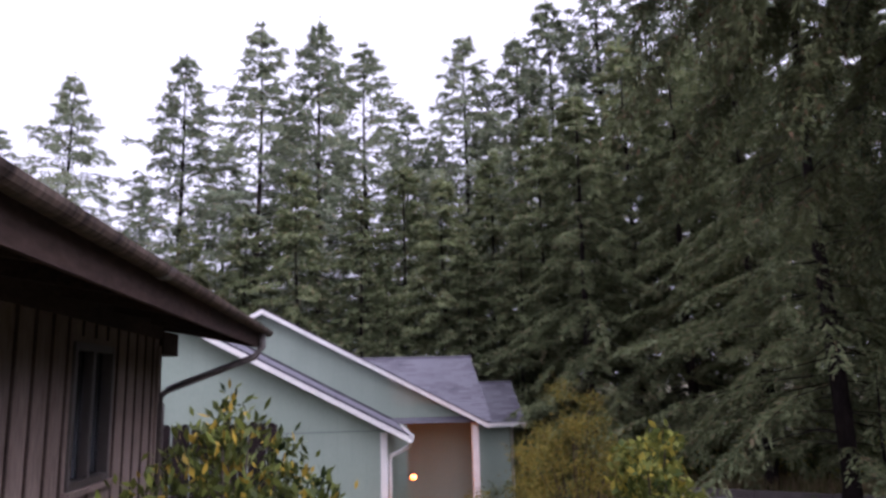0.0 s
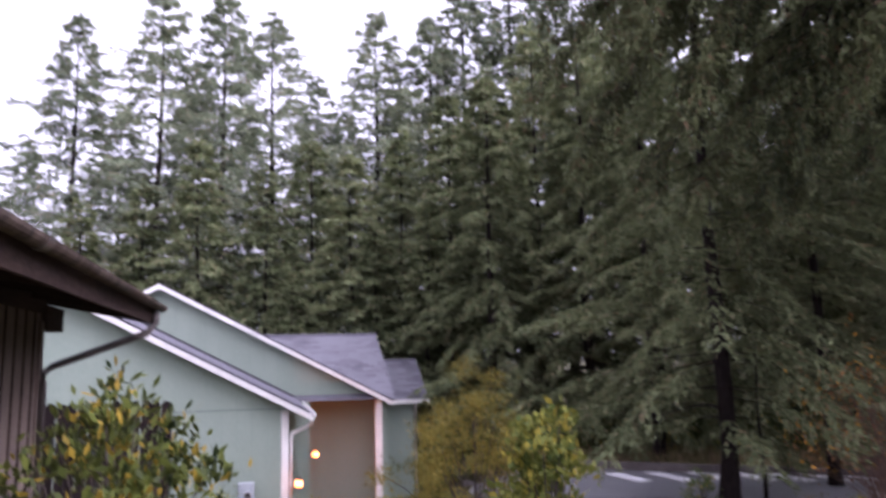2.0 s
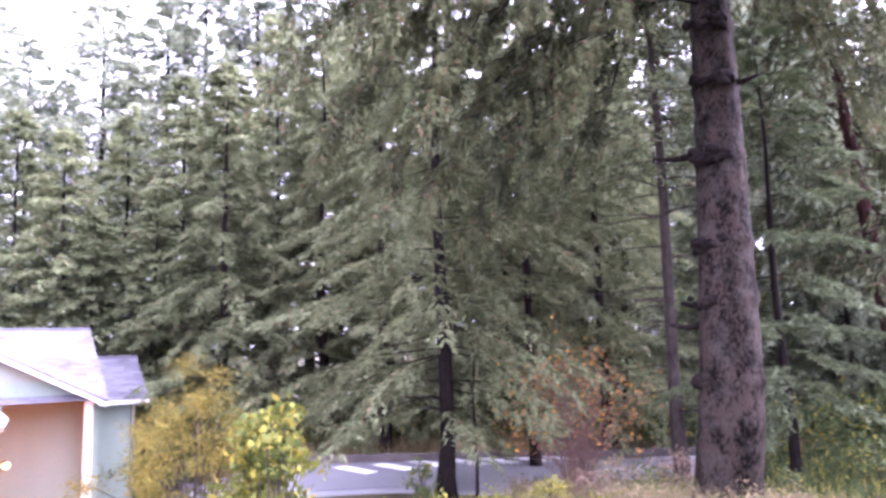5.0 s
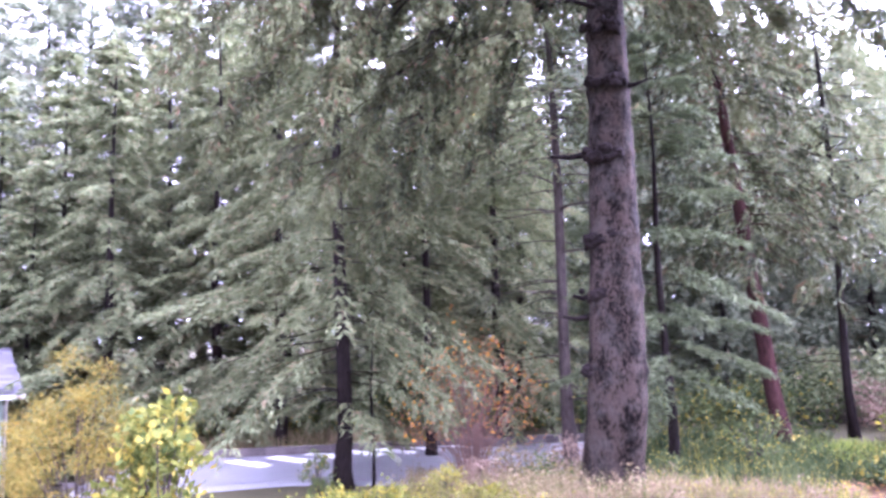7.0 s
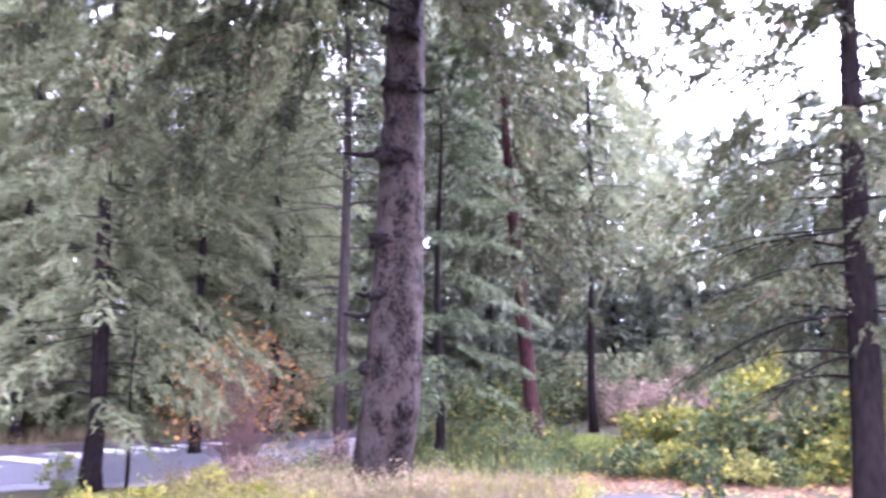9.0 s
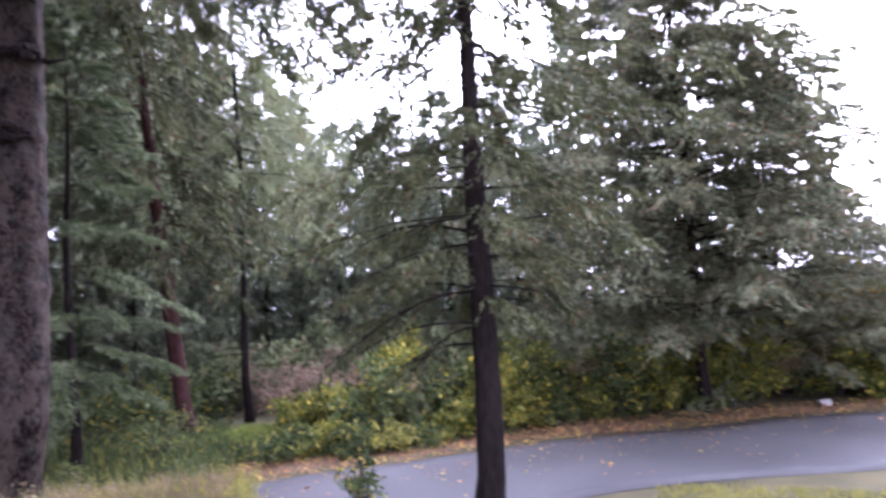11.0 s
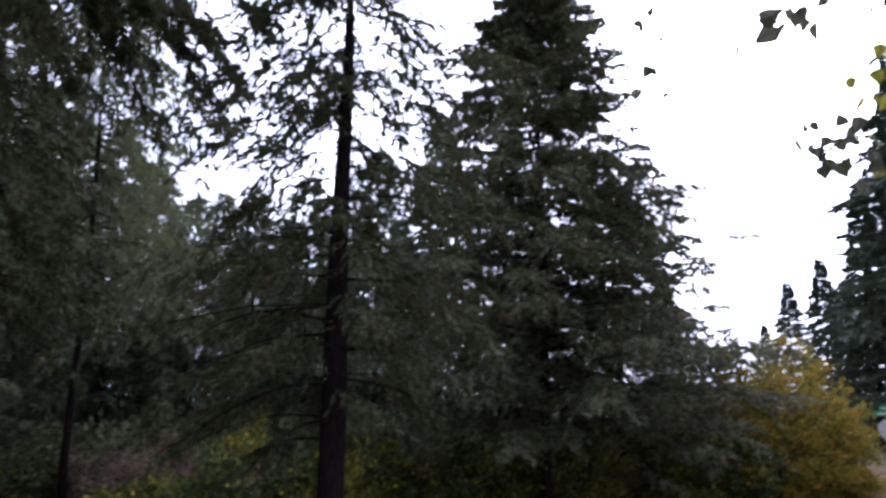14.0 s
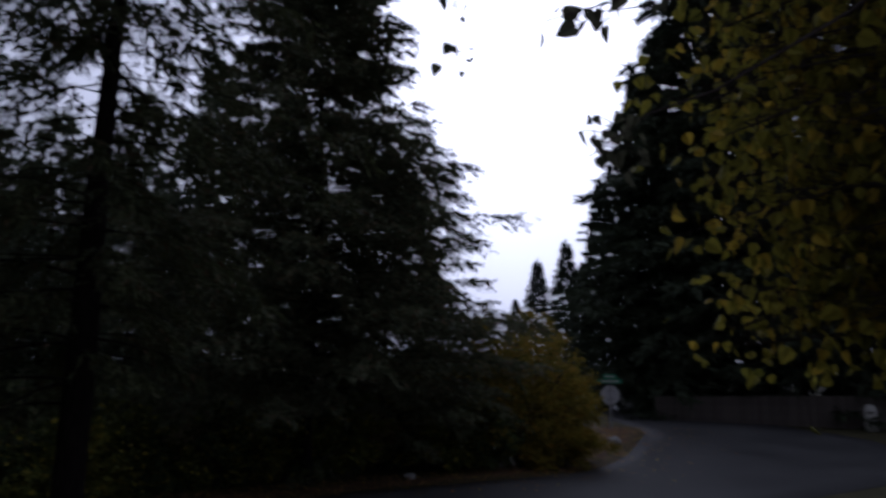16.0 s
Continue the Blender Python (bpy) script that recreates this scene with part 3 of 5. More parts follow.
def smooth_line(pts, n=4):
    """A rounded polyline through the points."""
    out = []
    for i in range(len(pts) - 1):
        p0, p1, p2, p3 = (Vector(pts[max(0, min(len(pts) - 1, i + k))]) for k in (-1, 0, 1, 2))
        for k in range(n):
            t = k / n
            out.append(0.5 * (2 * p1 + (p2 - p0) * t + (2 * p0 - 5 * p1 + 4 * p2 - p3) * t * t + (3 * p1 - p0 - 3 * p2 + p3) * t ** 3))
    return out + [Vector(pts[-1])]


FAR_EDGE = smooth_line([(0.0, 12.4), (4.5, 12.9), (8.7, 11.2), (12.6, 8.7), (16.6, 3.0), (19.3, -2.8), (22.0, -10.8), (26.2, -15.6), (33.5, -19.0), (60.0, -22.0)])
NEAR_EDGE = smooth_line([(0.0, 9.4), (4.0, 9.5), (7.0, 8.2), (9.7, 5.9), (11.8, 2.0), (13.4, -1.0), (14.9, -7.2), (16.5, -15.0), (24.0, -25.0), (60.0, -30.0)])
tagged(part("road", ribbon(FAR_EDGE, NEAR_EDGE, 0.02), M_ASPHALT), "damp grey asphalt road strewn with wet leaves", "road", kind="structure")

LOT_NEAR = [(3.0, 17.8), (6.5, 16.6), (9.4, 14.2), (13.5, 12.5)]
LOT_FAR = [(2.5, 24.2), (6.3, 22.6), (11.5, 18.9), (16.0, 16.5)]
tagged(part("parking_lot", ribbon(LOT_FAR, LOT_NEAR, 0.02), M_LOT), "pale wet asphalt parking lot", "pavement", kind="structure")

# crossing bars on the lot, each its own piece of paint
for k in range(7):
    a = Vector((6.45 + 1.12 * k - 0.03 * k * k, 20.75 - 0.22 * k, 0.0))
    z = ground_height(a.x, a.y) + 0.085
    bar = part("paint_bar", box((-0.30, -1.62, 0.0), (0.12, 0.0, 0.012)), M_STRIPE)
    bar.matrix_world = pose(a.x, a.y, z, 0, 0, 16)
    tagged(bar, "white painted bar on the wet asphalt", "road marking", "painted bars on the lot")
# far kerb of the lot, in lengths
for k in range(8):
    a, b = Vector(LOT_FAR[0]).lerp(Vector(LOT_FAR[-1]), k / 8), Vector(LOT_FAR[0]).lerp(Vector(LOT_FAR[-1]), (k + 1) / 8)
    d = b - a
    kerb = part("kerb", box((0, -0.075, -0.1), (d.length - 0.012, 0.075, 0.24), 0.015), M_KERB_DARK)
    kerb.matrix_world = pose(a.x, a.y + 0.1, ground_height(a.x, a.y) + 0.02, 0, 0, math.degrees(math.atan2(d.y, d.x)))
    tagged(kerb, "dark weathered concrete kerb of the lot", "kerb", "kerb lengths of the lot")

# brown strip of leaf litter along the far edge of the road
def shifted(line, by):
    out = []
    for i, p in enumerate(line):
        d = (line[min(i + 1, len(line) - 1)] - line[max(i - 1, 0)]).normalized()
        out.append(p + Vector((-d.y, d.x)) * by)
    return out
VERGE = FAR_EDGE[10:32]
tagged(part("verge", ribbon(shifted(VERGE, 2.4), shifted(VERGE, 0.02), -0.03, 0.1, 3), M_FOREST), "leaf-strewn brown verge of the road", "verge", kind="structure")
rl = np.random.default_rng(7)
pts = []
for i in range(7500):
    k = rl.integers(0, len(VERGE) - 1)
    q = VERGE[k].lerp(VERGE[k + 1], rl.random())
    dd = (VERGE[k + 1] - VERGE[k]).normalized()
    off = rl.uniform(-0.05, 2.2) if rl.random() < 0.86 else -abs(rl.normal(0, 1.6))
    q = q + Vector((-dd.y, dd.x)) * off
    pts.append((q.x, q.y, ground_height(q.x, q.y) + 0.055 + (0.035 if off < 0 else 0.0)))
pts = np.array(pts)
dirs = unit(rl.normal(0, 1, pts.shape) * np.array([1, 1, 0.15]))
lens = rl.uniform(0.05, 0.13, len(pts))
tagged(quads("leaf_litter", blades(pts, dirs, unit(np.cross(dirs, rl.normal(0, 0.2, pts.shape) + np.array([0, 0, 1.0]))), lens, lens * 0.7, 0.5), M_LITTER), "wet red-brown fallen leaves along the road", "leaves", kind="stuff")
# pale concrete drive on the near side
tagged(part("driveway", ribbon([(13.6, -5.6), (14.3, -7.6), (15.6, -13.0)], [(8.5, -5.4), (8.0, -8.0), (7.0, -13.0)], 0.05, 0.12, 3), M_KERB), "pale wet concrete driveway", "pavement", kind="structure")

# ---- the sage green house ----
TURN = 9.0
house_frame = pose(0, 0, 0, 0, 0, TURN)
green_house = empty("house", (0, 0, 0), "sage green house with white trim and violet-grey shingle roof", "house", turn=TURN)


def hpart(name, bm, mat, parent=green_house, label=""):
    return part(name, bm, mat, parent, label)


SLOPE = 0.525
# garage wing: gable wall towards the road, x across, y ahead
G_Y, G_R, G_RIDGE, G_EAVE = 16.0, 0.52, -4.6, 2.42
def gable_wall(x0, x1, ridge, eave_z, y0, y1, base=-1.25):
    peak = eave_z + (x1 - ridge) * SLOPE
    left = eave_z + (x1 - ridge) * SLOPE - (ridge - x0) * SLOPE
    return prism([(x0, base), (x1, base), (x1, eave_z), (ridge, peak), (x0, left)], "y", y0, y1)
hpart("gable_wall", gable_wall(-9.7, G_R, G_RIDGE, G_EAVE, G_Y, G_Y + 0.15), M_GREENWALL)
hpart("side_wall", box((G_R - 0.15, G_Y + 0.15, -1.25), (G_R, 21.6, G_EAVE - 0.02)), M_GREENWALL)
# upright grooves of the panels are raised strips, their shade painted as darker sage
for k in range(34):
    x = G_R - 0.12 - 0.305 * k
    top = min(G_EAVE + (G_R - x) * SLOPE, G_EAVE + (G_R - G_RIDGE) * SLOPE - (G_RIDGE - x) * SLOPE) - 0.2
    hpart("groove_shade_strip", box((x - 0.006, G_Y - 0.004, -1.2), (x + 0.006, G_Y + 0.003, top)), M_GROOVE_SHADE)
hpart("belly_band", box((-9.7, G_Y - 0.012, 2.40), (G_R - 0.14, G_Y + 0.002, 2.42)), M_GROOVE)
hpart("corner_board", box((G_R - 0.13, G_Y - 0.03, -1.15), (G_R + 0.02, G_Y + 0.02, G_EAVE - 0.05), 0.006), M_WHITE, label="white corner board")


def roof_slab(x_hi, z_hi, x_lo, z_lo, y0, y1, thick=0.06):
    return prism([(x_hi, z_hi), (x_lo, z_lo), (x_lo, z_lo - thick), (x_hi, z_hi - thick)], "y", y0, y1)


# garage roof, right slope, with overhang in front and at the eave
OV = 0.35
g_hi = (G_RIDGE, G_EAVE + (G_R - G_RIDGE) * SLOPE + 0.14)
g_lo = (G_R + 0.45, g_hi[1] - (G_R + 0.45 - G_RIDGE) * SLOPE)
garage_roof = hpart("roof", roof_slab(*g_hi, *g_lo, G_Y - OV, 21.55), M_SHINGLE)
hpart("roof", roof_slab(*g_hi, -10.2, g_hi[1] - (10.2 + G_RIDGE) * SLOPE, G_Y - OV, 21.55), M_SHINGLE)
def rake(x_hi, z_hi, x_lo, z_lo, y, deep=0.125):
    return prism([(x_hi, z_hi), (x_lo, z_lo), (x_lo, z_lo - deep), (x_hi, z_hi - deep)], "y", y - 0.04, y)
hpart("barge_board", rake(g_hi[0], g_hi[1] - 0.02, g_lo[0], g_lo[1] - 0.02, G_Y - OV - 0.002), M_WHITE, label="white barge board")
hpart("barge_board", rake(g_hi[0], g_hi[1] - 0.02, -10.2, g_hi[1] - (10.2 + G_RIDGE) * SLOPE - 0.02, G_Y - OV - 0.002), M_WHITE, label="white barge board")
hpart("soffit", roof_slab(g_hi[0], g_hi[1] - 0.065, g_lo[0], g_lo[1] - 0.065, G_Y - OV, G_Y - 0.002, 0.02), M_GREENWALL)
# gutter along the garage eave, its end and the white downspout
hpart("gutter", prism([(g_lo[0] - 0.01, g_lo[1] - 0.16), (g_lo[0] + 0.08, g_lo[1] - 0.16), (g_lo[0] + 0.13, g_lo[1] - 0.03), (g_lo[0] + 0.115, g_lo[1] - 0.03), (g_lo[0] + 0.07, g_lo[1] - 0.145), (g_lo[0] - 0.01, g_lo[1] - 0.145)], "y", G_Y - OV, 21.5), M_WHITE, label="white gutter")
spout_path = [(g_lo[0] + 0.05, G_Y - 0.1, g_lo[1] - 0.14), (g_lo[0] + 0.04, G_Y - 0.05, g_lo[1] - 0.24), (g_lo[0] - 0.12, G_Y + 0.02, g_lo[1] - 0.34), (G_R + 0.10, G_Y + 0.1, g_lo[1] - 0.44), (G_R + 0.07, G_Y + 0.1, g_lo[1] - 0.56), (G_R + 0.07, G_Y + 0.1, -1.0)]
hpart("downspout", tube(spout_path, [0.04] * 6, 8), M_WHITE, label="white metal downspout")

# the taller gable behind, over the porch
U_Y, U_R, U_RIDGE, U_PEAK = 21.5, 3.65, -2.82, 5.62
u_lo = (U_R, U_PEAK - (U_R - U_RIDGE) * SLOPE)
hpart("gable_wall", prism([(U_RIDGE, U_PEAK - 0.1), (3.35, U_PEAK - 0.1 - (3.35 - U_RIDGE) * SLOPE), (3.35, 2.31), (-9.0, 2.31)], "y", U_Y, U_Y + 0.12), M_GREENWALL)
for k in range(20):
    x = 3.2 - 0.4 * k
    top = U_PEAK - 0.14 - abs(x - U_RIDGE) * SLOPE
    if top > 2.5:
        hpart("groove_shade_strip", box((x - 0.006, U_Y - 0.004, 2.32), (x + 0.006, U_Y + 0.002, top)), M_GROOVE_SHADE)
upper_roof = hpart("roof", roof_slab(U_RIDGE, U_PEAK, u_lo[0], u_lo[1], U_Y - 0.3, 25.0), M_SHINGLE)
hpart("roof", roof_slab(U_RIDGE, U_PEAK, -9.3, U_PEAK - (9.3 + U_RIDGE) * SLOPE, U_Y - 0.3, 25.0), M_SHINGLE)
hpart("barge_board", rake(U_RIDGE, U_PEAK - 0.01, u_lo[0], u_lo[1] - 0.01, U_Y - 0.302, 0.135), M_WHITE, label="white barge board")
hpart("barge_board", rake(U_RIDGE, U_PEAK - 0.01, -9.3, U_PEAK - (9.3 + U_RIDGE) * SLOPE - 0.01, U_Y - 0.302, 0.135), M_WHITE, label="white barge board")
hpart("porch_ceiling", box((G_R, U_Y - 0.1, 2.27), (3.4, 24.4, 2.31)), M_GREENWALL)
hpart("porch_post", box((3.16, U_Y - 0.1, -1.1), (3.36, U_Y + 0.08, 2.30), 0.008), M_WHITE, label="white porch post")
hpart("porch_wall", box((G_R, 23.0, -1.2), (3.4, 23.15, 2.27)), M_GREENWALL)
hpart("porch_return", box((G_R + 0.004, 20.4, -1.2), (1.22, 20.55, 2.3)), M_GREENWALL)
hpart("porch_floor", box((G_R, 17.5, -1.25), (3.4, 23.0, -1.05)), M_KERB_DARK)

# cross roof to the side of the gable, ridge across, with its end rake
C_Y0, C_Z0, C_Y1, C_Z1 = 21.3, 2.32, 25.0, 4.30
hpart("roof", prism([(C_Y0, C_Z0), (C_Y1, C_Z1), (28.7, C_Z0), (28.7, C_Z0 - 0.06), (C_Y1, C_Z1 - 0.06), (C_Y0, C_Z0 - 0.06)], "x", -2.0, 3.72), M_SHINGLE)
hpart("ridge_cap", prism([(C_Y1 - 0.14, C_Z1 - 0.05), (C_Y1, C_Z1 + 0.035), (C_Y1 + 0.14, C_Z1 - 0.05), (C_Y1, C_Z1 + 0.01)], "x", -2.0, 3.73), M_SHINGLE_DARK)
hpart("end_wall", prism([(C_Y0 + 0.4, -1.2), (28.3, -1.2), (28.3, 2.3), (C_Y1, C_Z1 - 0.1), (C_Y0 + 0.4, 2.4)], "x", 3.40, 3.55), M_GREENWALL)
# lower wing beyond
hpart("wing_wall", box((3.55, 24.3, -1.2), (4.85, 27.6, 2.1)), M_GREENWALL)
hpart("roof", prism([(23.9, 2.13), (26.0, 3.42), (28.1, 2.13), (28.1, 2.07), (26.0, 3.36), (23.9, 2.07)], "x", 3.0, 5.3), M_SHINGLE)
hpart("ridge_cap", prism([(25.87, 3.37), (26.0, 3.45), (26.13, 3.37), (26.0, 3.42)], "x", 3.56, 5.31), M_SHINGLE_DARK)
hpart("fascia", box((3.5, 23.86, 1.98), (5.3, 23.9, 2.11)), M_WHITE, label="white fascia board")
hpart("downspout", tube([(4.9, 23.95, 2.0), (4.9, 24.2, 1.9), (4.9, 24.22, -1.0)], [0.04] * 3, 8), M_WHITE, label="white metal downspout")

# dark drip edges above the barge boards and the flashing where roof meets wall
def drip(x_hi, z_hi, x_lo, z_lo, y):
    return prism([(x_hi, z_hi + 0.026), (x_lo, z_lo + 0.026), (x_lo, z_lo - 0.014), (x_hi, z_hi - 0.014)], "y", y - 0.055, y - 0.001)
hpart("drip_edge", drip(*g_hi, *g_lo, G_Y - OV), M_SHINGLE_DARK)
hpart("drip_edge", drip(U_RIDGE, U_PEAK, *u_lo, U_Y - 0.3), M_SHINGLE_DARK)
hpart("flashing", prism([(G_RIDGE, g_hi[1] + 0.004), (g_lo[0], g_lo[1] + 0.004), (g_lo[0], g_lo[1] + 0.07), (G_RIDGE, g_hi[1] + 0.07)], "y", U_Y - 0.02, U_Y - 0.004), M_SHINGLE_DARK)


def shingle_courses(parent, x0, x1, y0, z0, y1, z1, courses, seed):
    """Overlapping rows of tabs on a roof plane that rises from (y0, z0) to (y1, z1), joined: too small to pick apart."""
    rng = np.random.default_rng(seed)
    nrm = np.array([0, -(z1 - z0), (y1 - y0)])
    nrm = nrm / np.linalg.norm(nrm)
    out = []
    for i in range(courses):
        a, b = i / courses, (i + 1.15) / courses
        x = x0 + rng.uniform(0, 0.2)
        while x < x1:
            w = min(rng.uniform(0.22, 0.34), x1 - x)
            la, lb = 0.012 + rng.uniform(0, 0.006), 0.006
            pa = np.array([0, y0 + (y1 - y0) * (a - 0.02), z0 + (z1 - z0) * (a - 0.02)])
            pb = np.array([0, y0 + (y1 - y0) * min(b, 1), z0 + (z1 - z0) * min(b, 1)])
            ex, ew = np.array([x, 0, 0]), np.array([x + w - 0.008, 0, 0])
            out.append([pa + ex + nrm * la, pa + ew + nrm * la, pb + ew + nrm * lb, pb + ex + nrm * lb])
            out.append([pa + ex, pa + ew, pa + ew + nrm * la, pa + ex + nrm * la])
            x += w
    return tagged(quads("shingles", np.array(out), M_TAB, parent), kind="stuff")


shingle_courses(green_house, -2.0, 3.72, C_Y0, C_Z0, C_Y1, C_Z1, 29, 1)
shingle_courses(green_house, 3.56, 5.30, 23.9, 2.13, 26.0, 3.42, 17, 2)

# plain walls that close the house at the side and back
hpart("side_wall", box((-9.7, G_Y + 0.15, -1.25), (-9.55, 21.5, 2.40)), M_GREENWALL)
hpart("side_wall", box((-9.0, 21.62, -1.25), (-8.85, 24.8, 2.24)), M_GREENWALL)
hpart("back_wall", prism([(-9.0, -1.25), (-2.0, -1.25), (-2.0, 5.0), (U_RIDGE, U_PEAK - 0.1), (-9.0, 2.24)], "y", 24.8, 24.95), M_GREENWALL)
hpart("back_wall", box((-2.0, 28.15, -1.2), (3.4, 28.3, 2.25)), M_GREENWALL)

# ---- the brown house close by ----
brown_house = empty("brown_house", (0, 0, 0), "weathered brown board-sided house with deep dark eaves", "house", turn=TURN)
B_X, B_END, Z_WALL = -2.32, 8.75, EYE + 0.84
W0, W1, WZ0, WZ1 = 6.22, 7.18, EYE - 0.74, EYE + 0.44
# wall with its window opening, in four pieces butted end to end
def bwall(y0, y1, z0, z1):
    return box((B_X - 0.15, y0, z0), (B_X, y1, z1))
for nm, a in (("wall", (-3.0, W0, 0.9, Z_WALL)), ("wall", (W1, B_END, 0.9, Z_WALL)), ("wall", (W0, W1, 0.9, WZ0)), ("wall", (W0, W1, WZ1, Z_WALL))):
    part(nm, bwall(*a), M_BROWN, brown_house)
part("end_wall", box((-9.75, B_END - 0.15, 0.9), (B_X - 0.15, B_END, Z_WALL)), M_BROWN, brown_house)
yk = -2.9
while yk < B_END - 0.1:
    if W0 - 0.06 < yk < W1 + 0.06:
        part("batten", box((B_X, yk - 0.014, 0.9), (B_X + 0.014, yk + 0.014, WZ0 - 0.05)), M_EAVE, brown_house)
        part("batten", box((B_X, yk - 0.014, WZ1 + 0.05), (B_X + 0.014, yk + 0.014, Z_WALL)), M_EAVE, brown_house)
    else:
        part("batten", box((B_X, yk - 0.014, 0.9), (B_X + 0.014, yk + 0.014, Z_WALL)), M_EAVE, brown_house)
    yk += 0.30
part("corner_board", box((B_X + 0.001, B_END - 0.1, 0.9), (B_X + 0.03, B_END + 0.03, Z_WALL - 0.3), 0.004), M_BROWN, brown_house)
# window: frame, two sashes, sill
bw = part("window", box((B_X - 0.10, W0, WZ0), (B_X - 0.08, W1, WZ1)), M_DARKGLASS, brown_house, "dark sliding window with bronze frame")
for lo, hi in (((B_X - 0.07, W0, WZ0), (B_X + 0.025, W0 + 0.06, WZ1)), ((B_X - 0.07, W1 - 0.06, WZ0), (B_X + 0.025, W1, WZ1)), ((B_X - 0.07, W0 + 0.06, WZ0), (B_X + 0.024, W1 - 0.06, WZ0 + 0.06)), ((B_X - 0.07, W0 + 0.06, WZ1 - 0.06), (B_X + 0.024, W1 - 0.06, WZ1)), ((B_X - 0.07, (W0 + W1) / 2 - 0.03, WZ0 + 0.06), (B_X + 0.01, (W0 + W1) / 2 + 0.03, WZ1 - 0.06))):
    part("window_frame", box(lo, hi, 0.004), M_FRAME, bw)
part("window_sill", box((B_X - 0.02, W0 - 0.05, WZ0 - 0.06), (B_X + 0.06, W1 + 0.05, WZ0), 0.005), M_BROWN, bw)
# eave: roof deck rising from the gutter, rafters, fascia
E_X, E_Z = -1.29, EYE + 0.67
RISE = 0.21
def eave_z(x):
    return E_Z + (E_X - x) * RISE
part("roof", prism([(E_X + 0.03, eave_z(E_X) + 0.05), (-6.0, eave_z(-6.0) + 0.05), (-6.0, eave_z(-6.0) + 0.12), (E_X + 0.03, eave_z(E_X) + 0.10)], "y", -3.0, 9.45), M_SHINGLE_DARK, brown_house)
part("roof_deck", prism([(E_X, eave_z(E_X) + 0.02), (-6.0, eave_z(-6.0) + 0.02), (-6.0, eave_z(-6.0) + 0.046), (E_X, eave_z(E_X) + 0.046)], "y", -3.0, 9.45), M_EAVE, brown_house)
yk = -2.6
while yk < 9.3:
    part("rafter", prism([(E_X, eave_z(E_X) + 0.018), (B_X, eave_z(B_X) + 0.018), (B_X, eave_z(B_X) - 0.13), (E_X, eave_z(E_X) - 0.10)], "y", yk, yk + 0.05), M_EAVE, brown_house)
    yk += 1.2
part("fascia", box((E_X + 0.002, -3.0, E_Z - 0.14), (E_X + 0.035, 9.45, E_Z + 0.044)), M_EAVE, brown_house)
part("roof", prism([(-6.002, eave_z(-6.0) + 0.05), (-6.002, eave_z(-6.0) + 0.12), (-10.8, E_Z + 0.10), (-10.8, E_Z + 0.05)], "y", -3.0, 9.45), M_SHINGLE_DARK, brown_house)
part("back_wall", box((-9.75, -2.85, 0.9), (-9.6, B_END - 0.15, Z_WALL)), M_BROWN, brown_house)
for y in (-3.0, B_END - 0.15):
    part("gable_wall", prism([(B_X - 0.15, Z_WALL), (-6.0, eave_z(-6.0) + 0.01), (-9.75, Z_WALL)], "y", y, y + 0.15), M_BROWN, brown_house)
part("end_wall", box((-9.75, -3.0, 0.9), (B_X - 0.15, -2.85, Z_WALL)), M_BROWN, brown_house)
part("gable_board", prism([(E_X, eave_z(E_X) + 0.04), (-6.0, eave_z(-6.0) + 0.04), (-6.0, eave_z(-6.0) - 0.16), (E_X, eave_z(E_X) - 0.13)], "y", 9.452, 9.49), M_EAVE, brown_house)
part("wall_beam", box((B_X - 0.12, 8.752, EYE + 0.45), (B_X + 0.05, 9.44, EYE + 0.72), 0.008), M_EAVE, brown_house)
part("blocking", box((B_X + 0.001, -3.0, EYE + 0.62), (B_X + 0.04, 8.74, EYE + 0.82)), M_EAVE, brown_house)
# half-round gutter in two lengths with a joint strap
def gutter(y0, y1, r=0.065):
    pts = []
    for k in range(9):
        a = math.pi + math.pi * k / 8
        pts.append((math.cos(a) * r, math.sin(a) * r))
    for k in range(9):
        a = 2 * math.pi - math.pi * k / 8
        pts.append((math.cos(a) * (r - 0.008), math.sin(a) * (r - 0.008)))
    return prism([(p[0] + E_X + 0.105, p[1] + E_Z + 0.075) for p in pts], "y", y0, y1)
part("gutter", gutter(-3.0, 4.46), M_GUTTER, brown_house, "stained brown rain gutter")
part("gutter", gutter(4.47, 9.52), M_GUTTER, brown_house, "stained brown rain gutter")
part("gutter_strap", gutter(4.40, 4.53, 0.072), M_SPOUT, brown_house)
part("gutter_cap", prism([(E_X + 0.105 + 0.066 * math.cos(math.pi + math.pi * k / 8), E_Z + 0.075 + 0.066 * math.sin(math.pi + math.pi * k / 8)) for k in range(9)], "y", 9.521, 9.53), M_GUTTER, brown_house)
part("downspout", tube([(E_X + 0.09, 9.1, E_Z + 0.02), (E_X + 0.09, 9.1, E_Z - 0.14), (E_X + 0.0, 9.08, E_Z - 0.26), (B_X + 0.12, 8.8, EYE + 0.05), (B_X + 0.055, 8.72, EYE - 0.02), (B_X + 0.055, 8.72, EYE - 0.12), (B_X + 0.055, 8.72, 1.0)], [0.042] * 7, 8), M_SPOUT, brown_house, "dark brown metal downspout")

# needles and moss caught along the roof edge above the gutter
rm = np.random.default_rng(77)
mb = np.stack([rm.normal(E_X + 0.05, 0.035, 900), rm.uniform(0.5, 9.4, 900), np.full(900, eave_z(E_X) + 0.105)], axis=1)
mb = mb[np.sin(mb[:, 1] * 5.3) + np.sin(mb[:, 1] * 12.1) > -0.4]
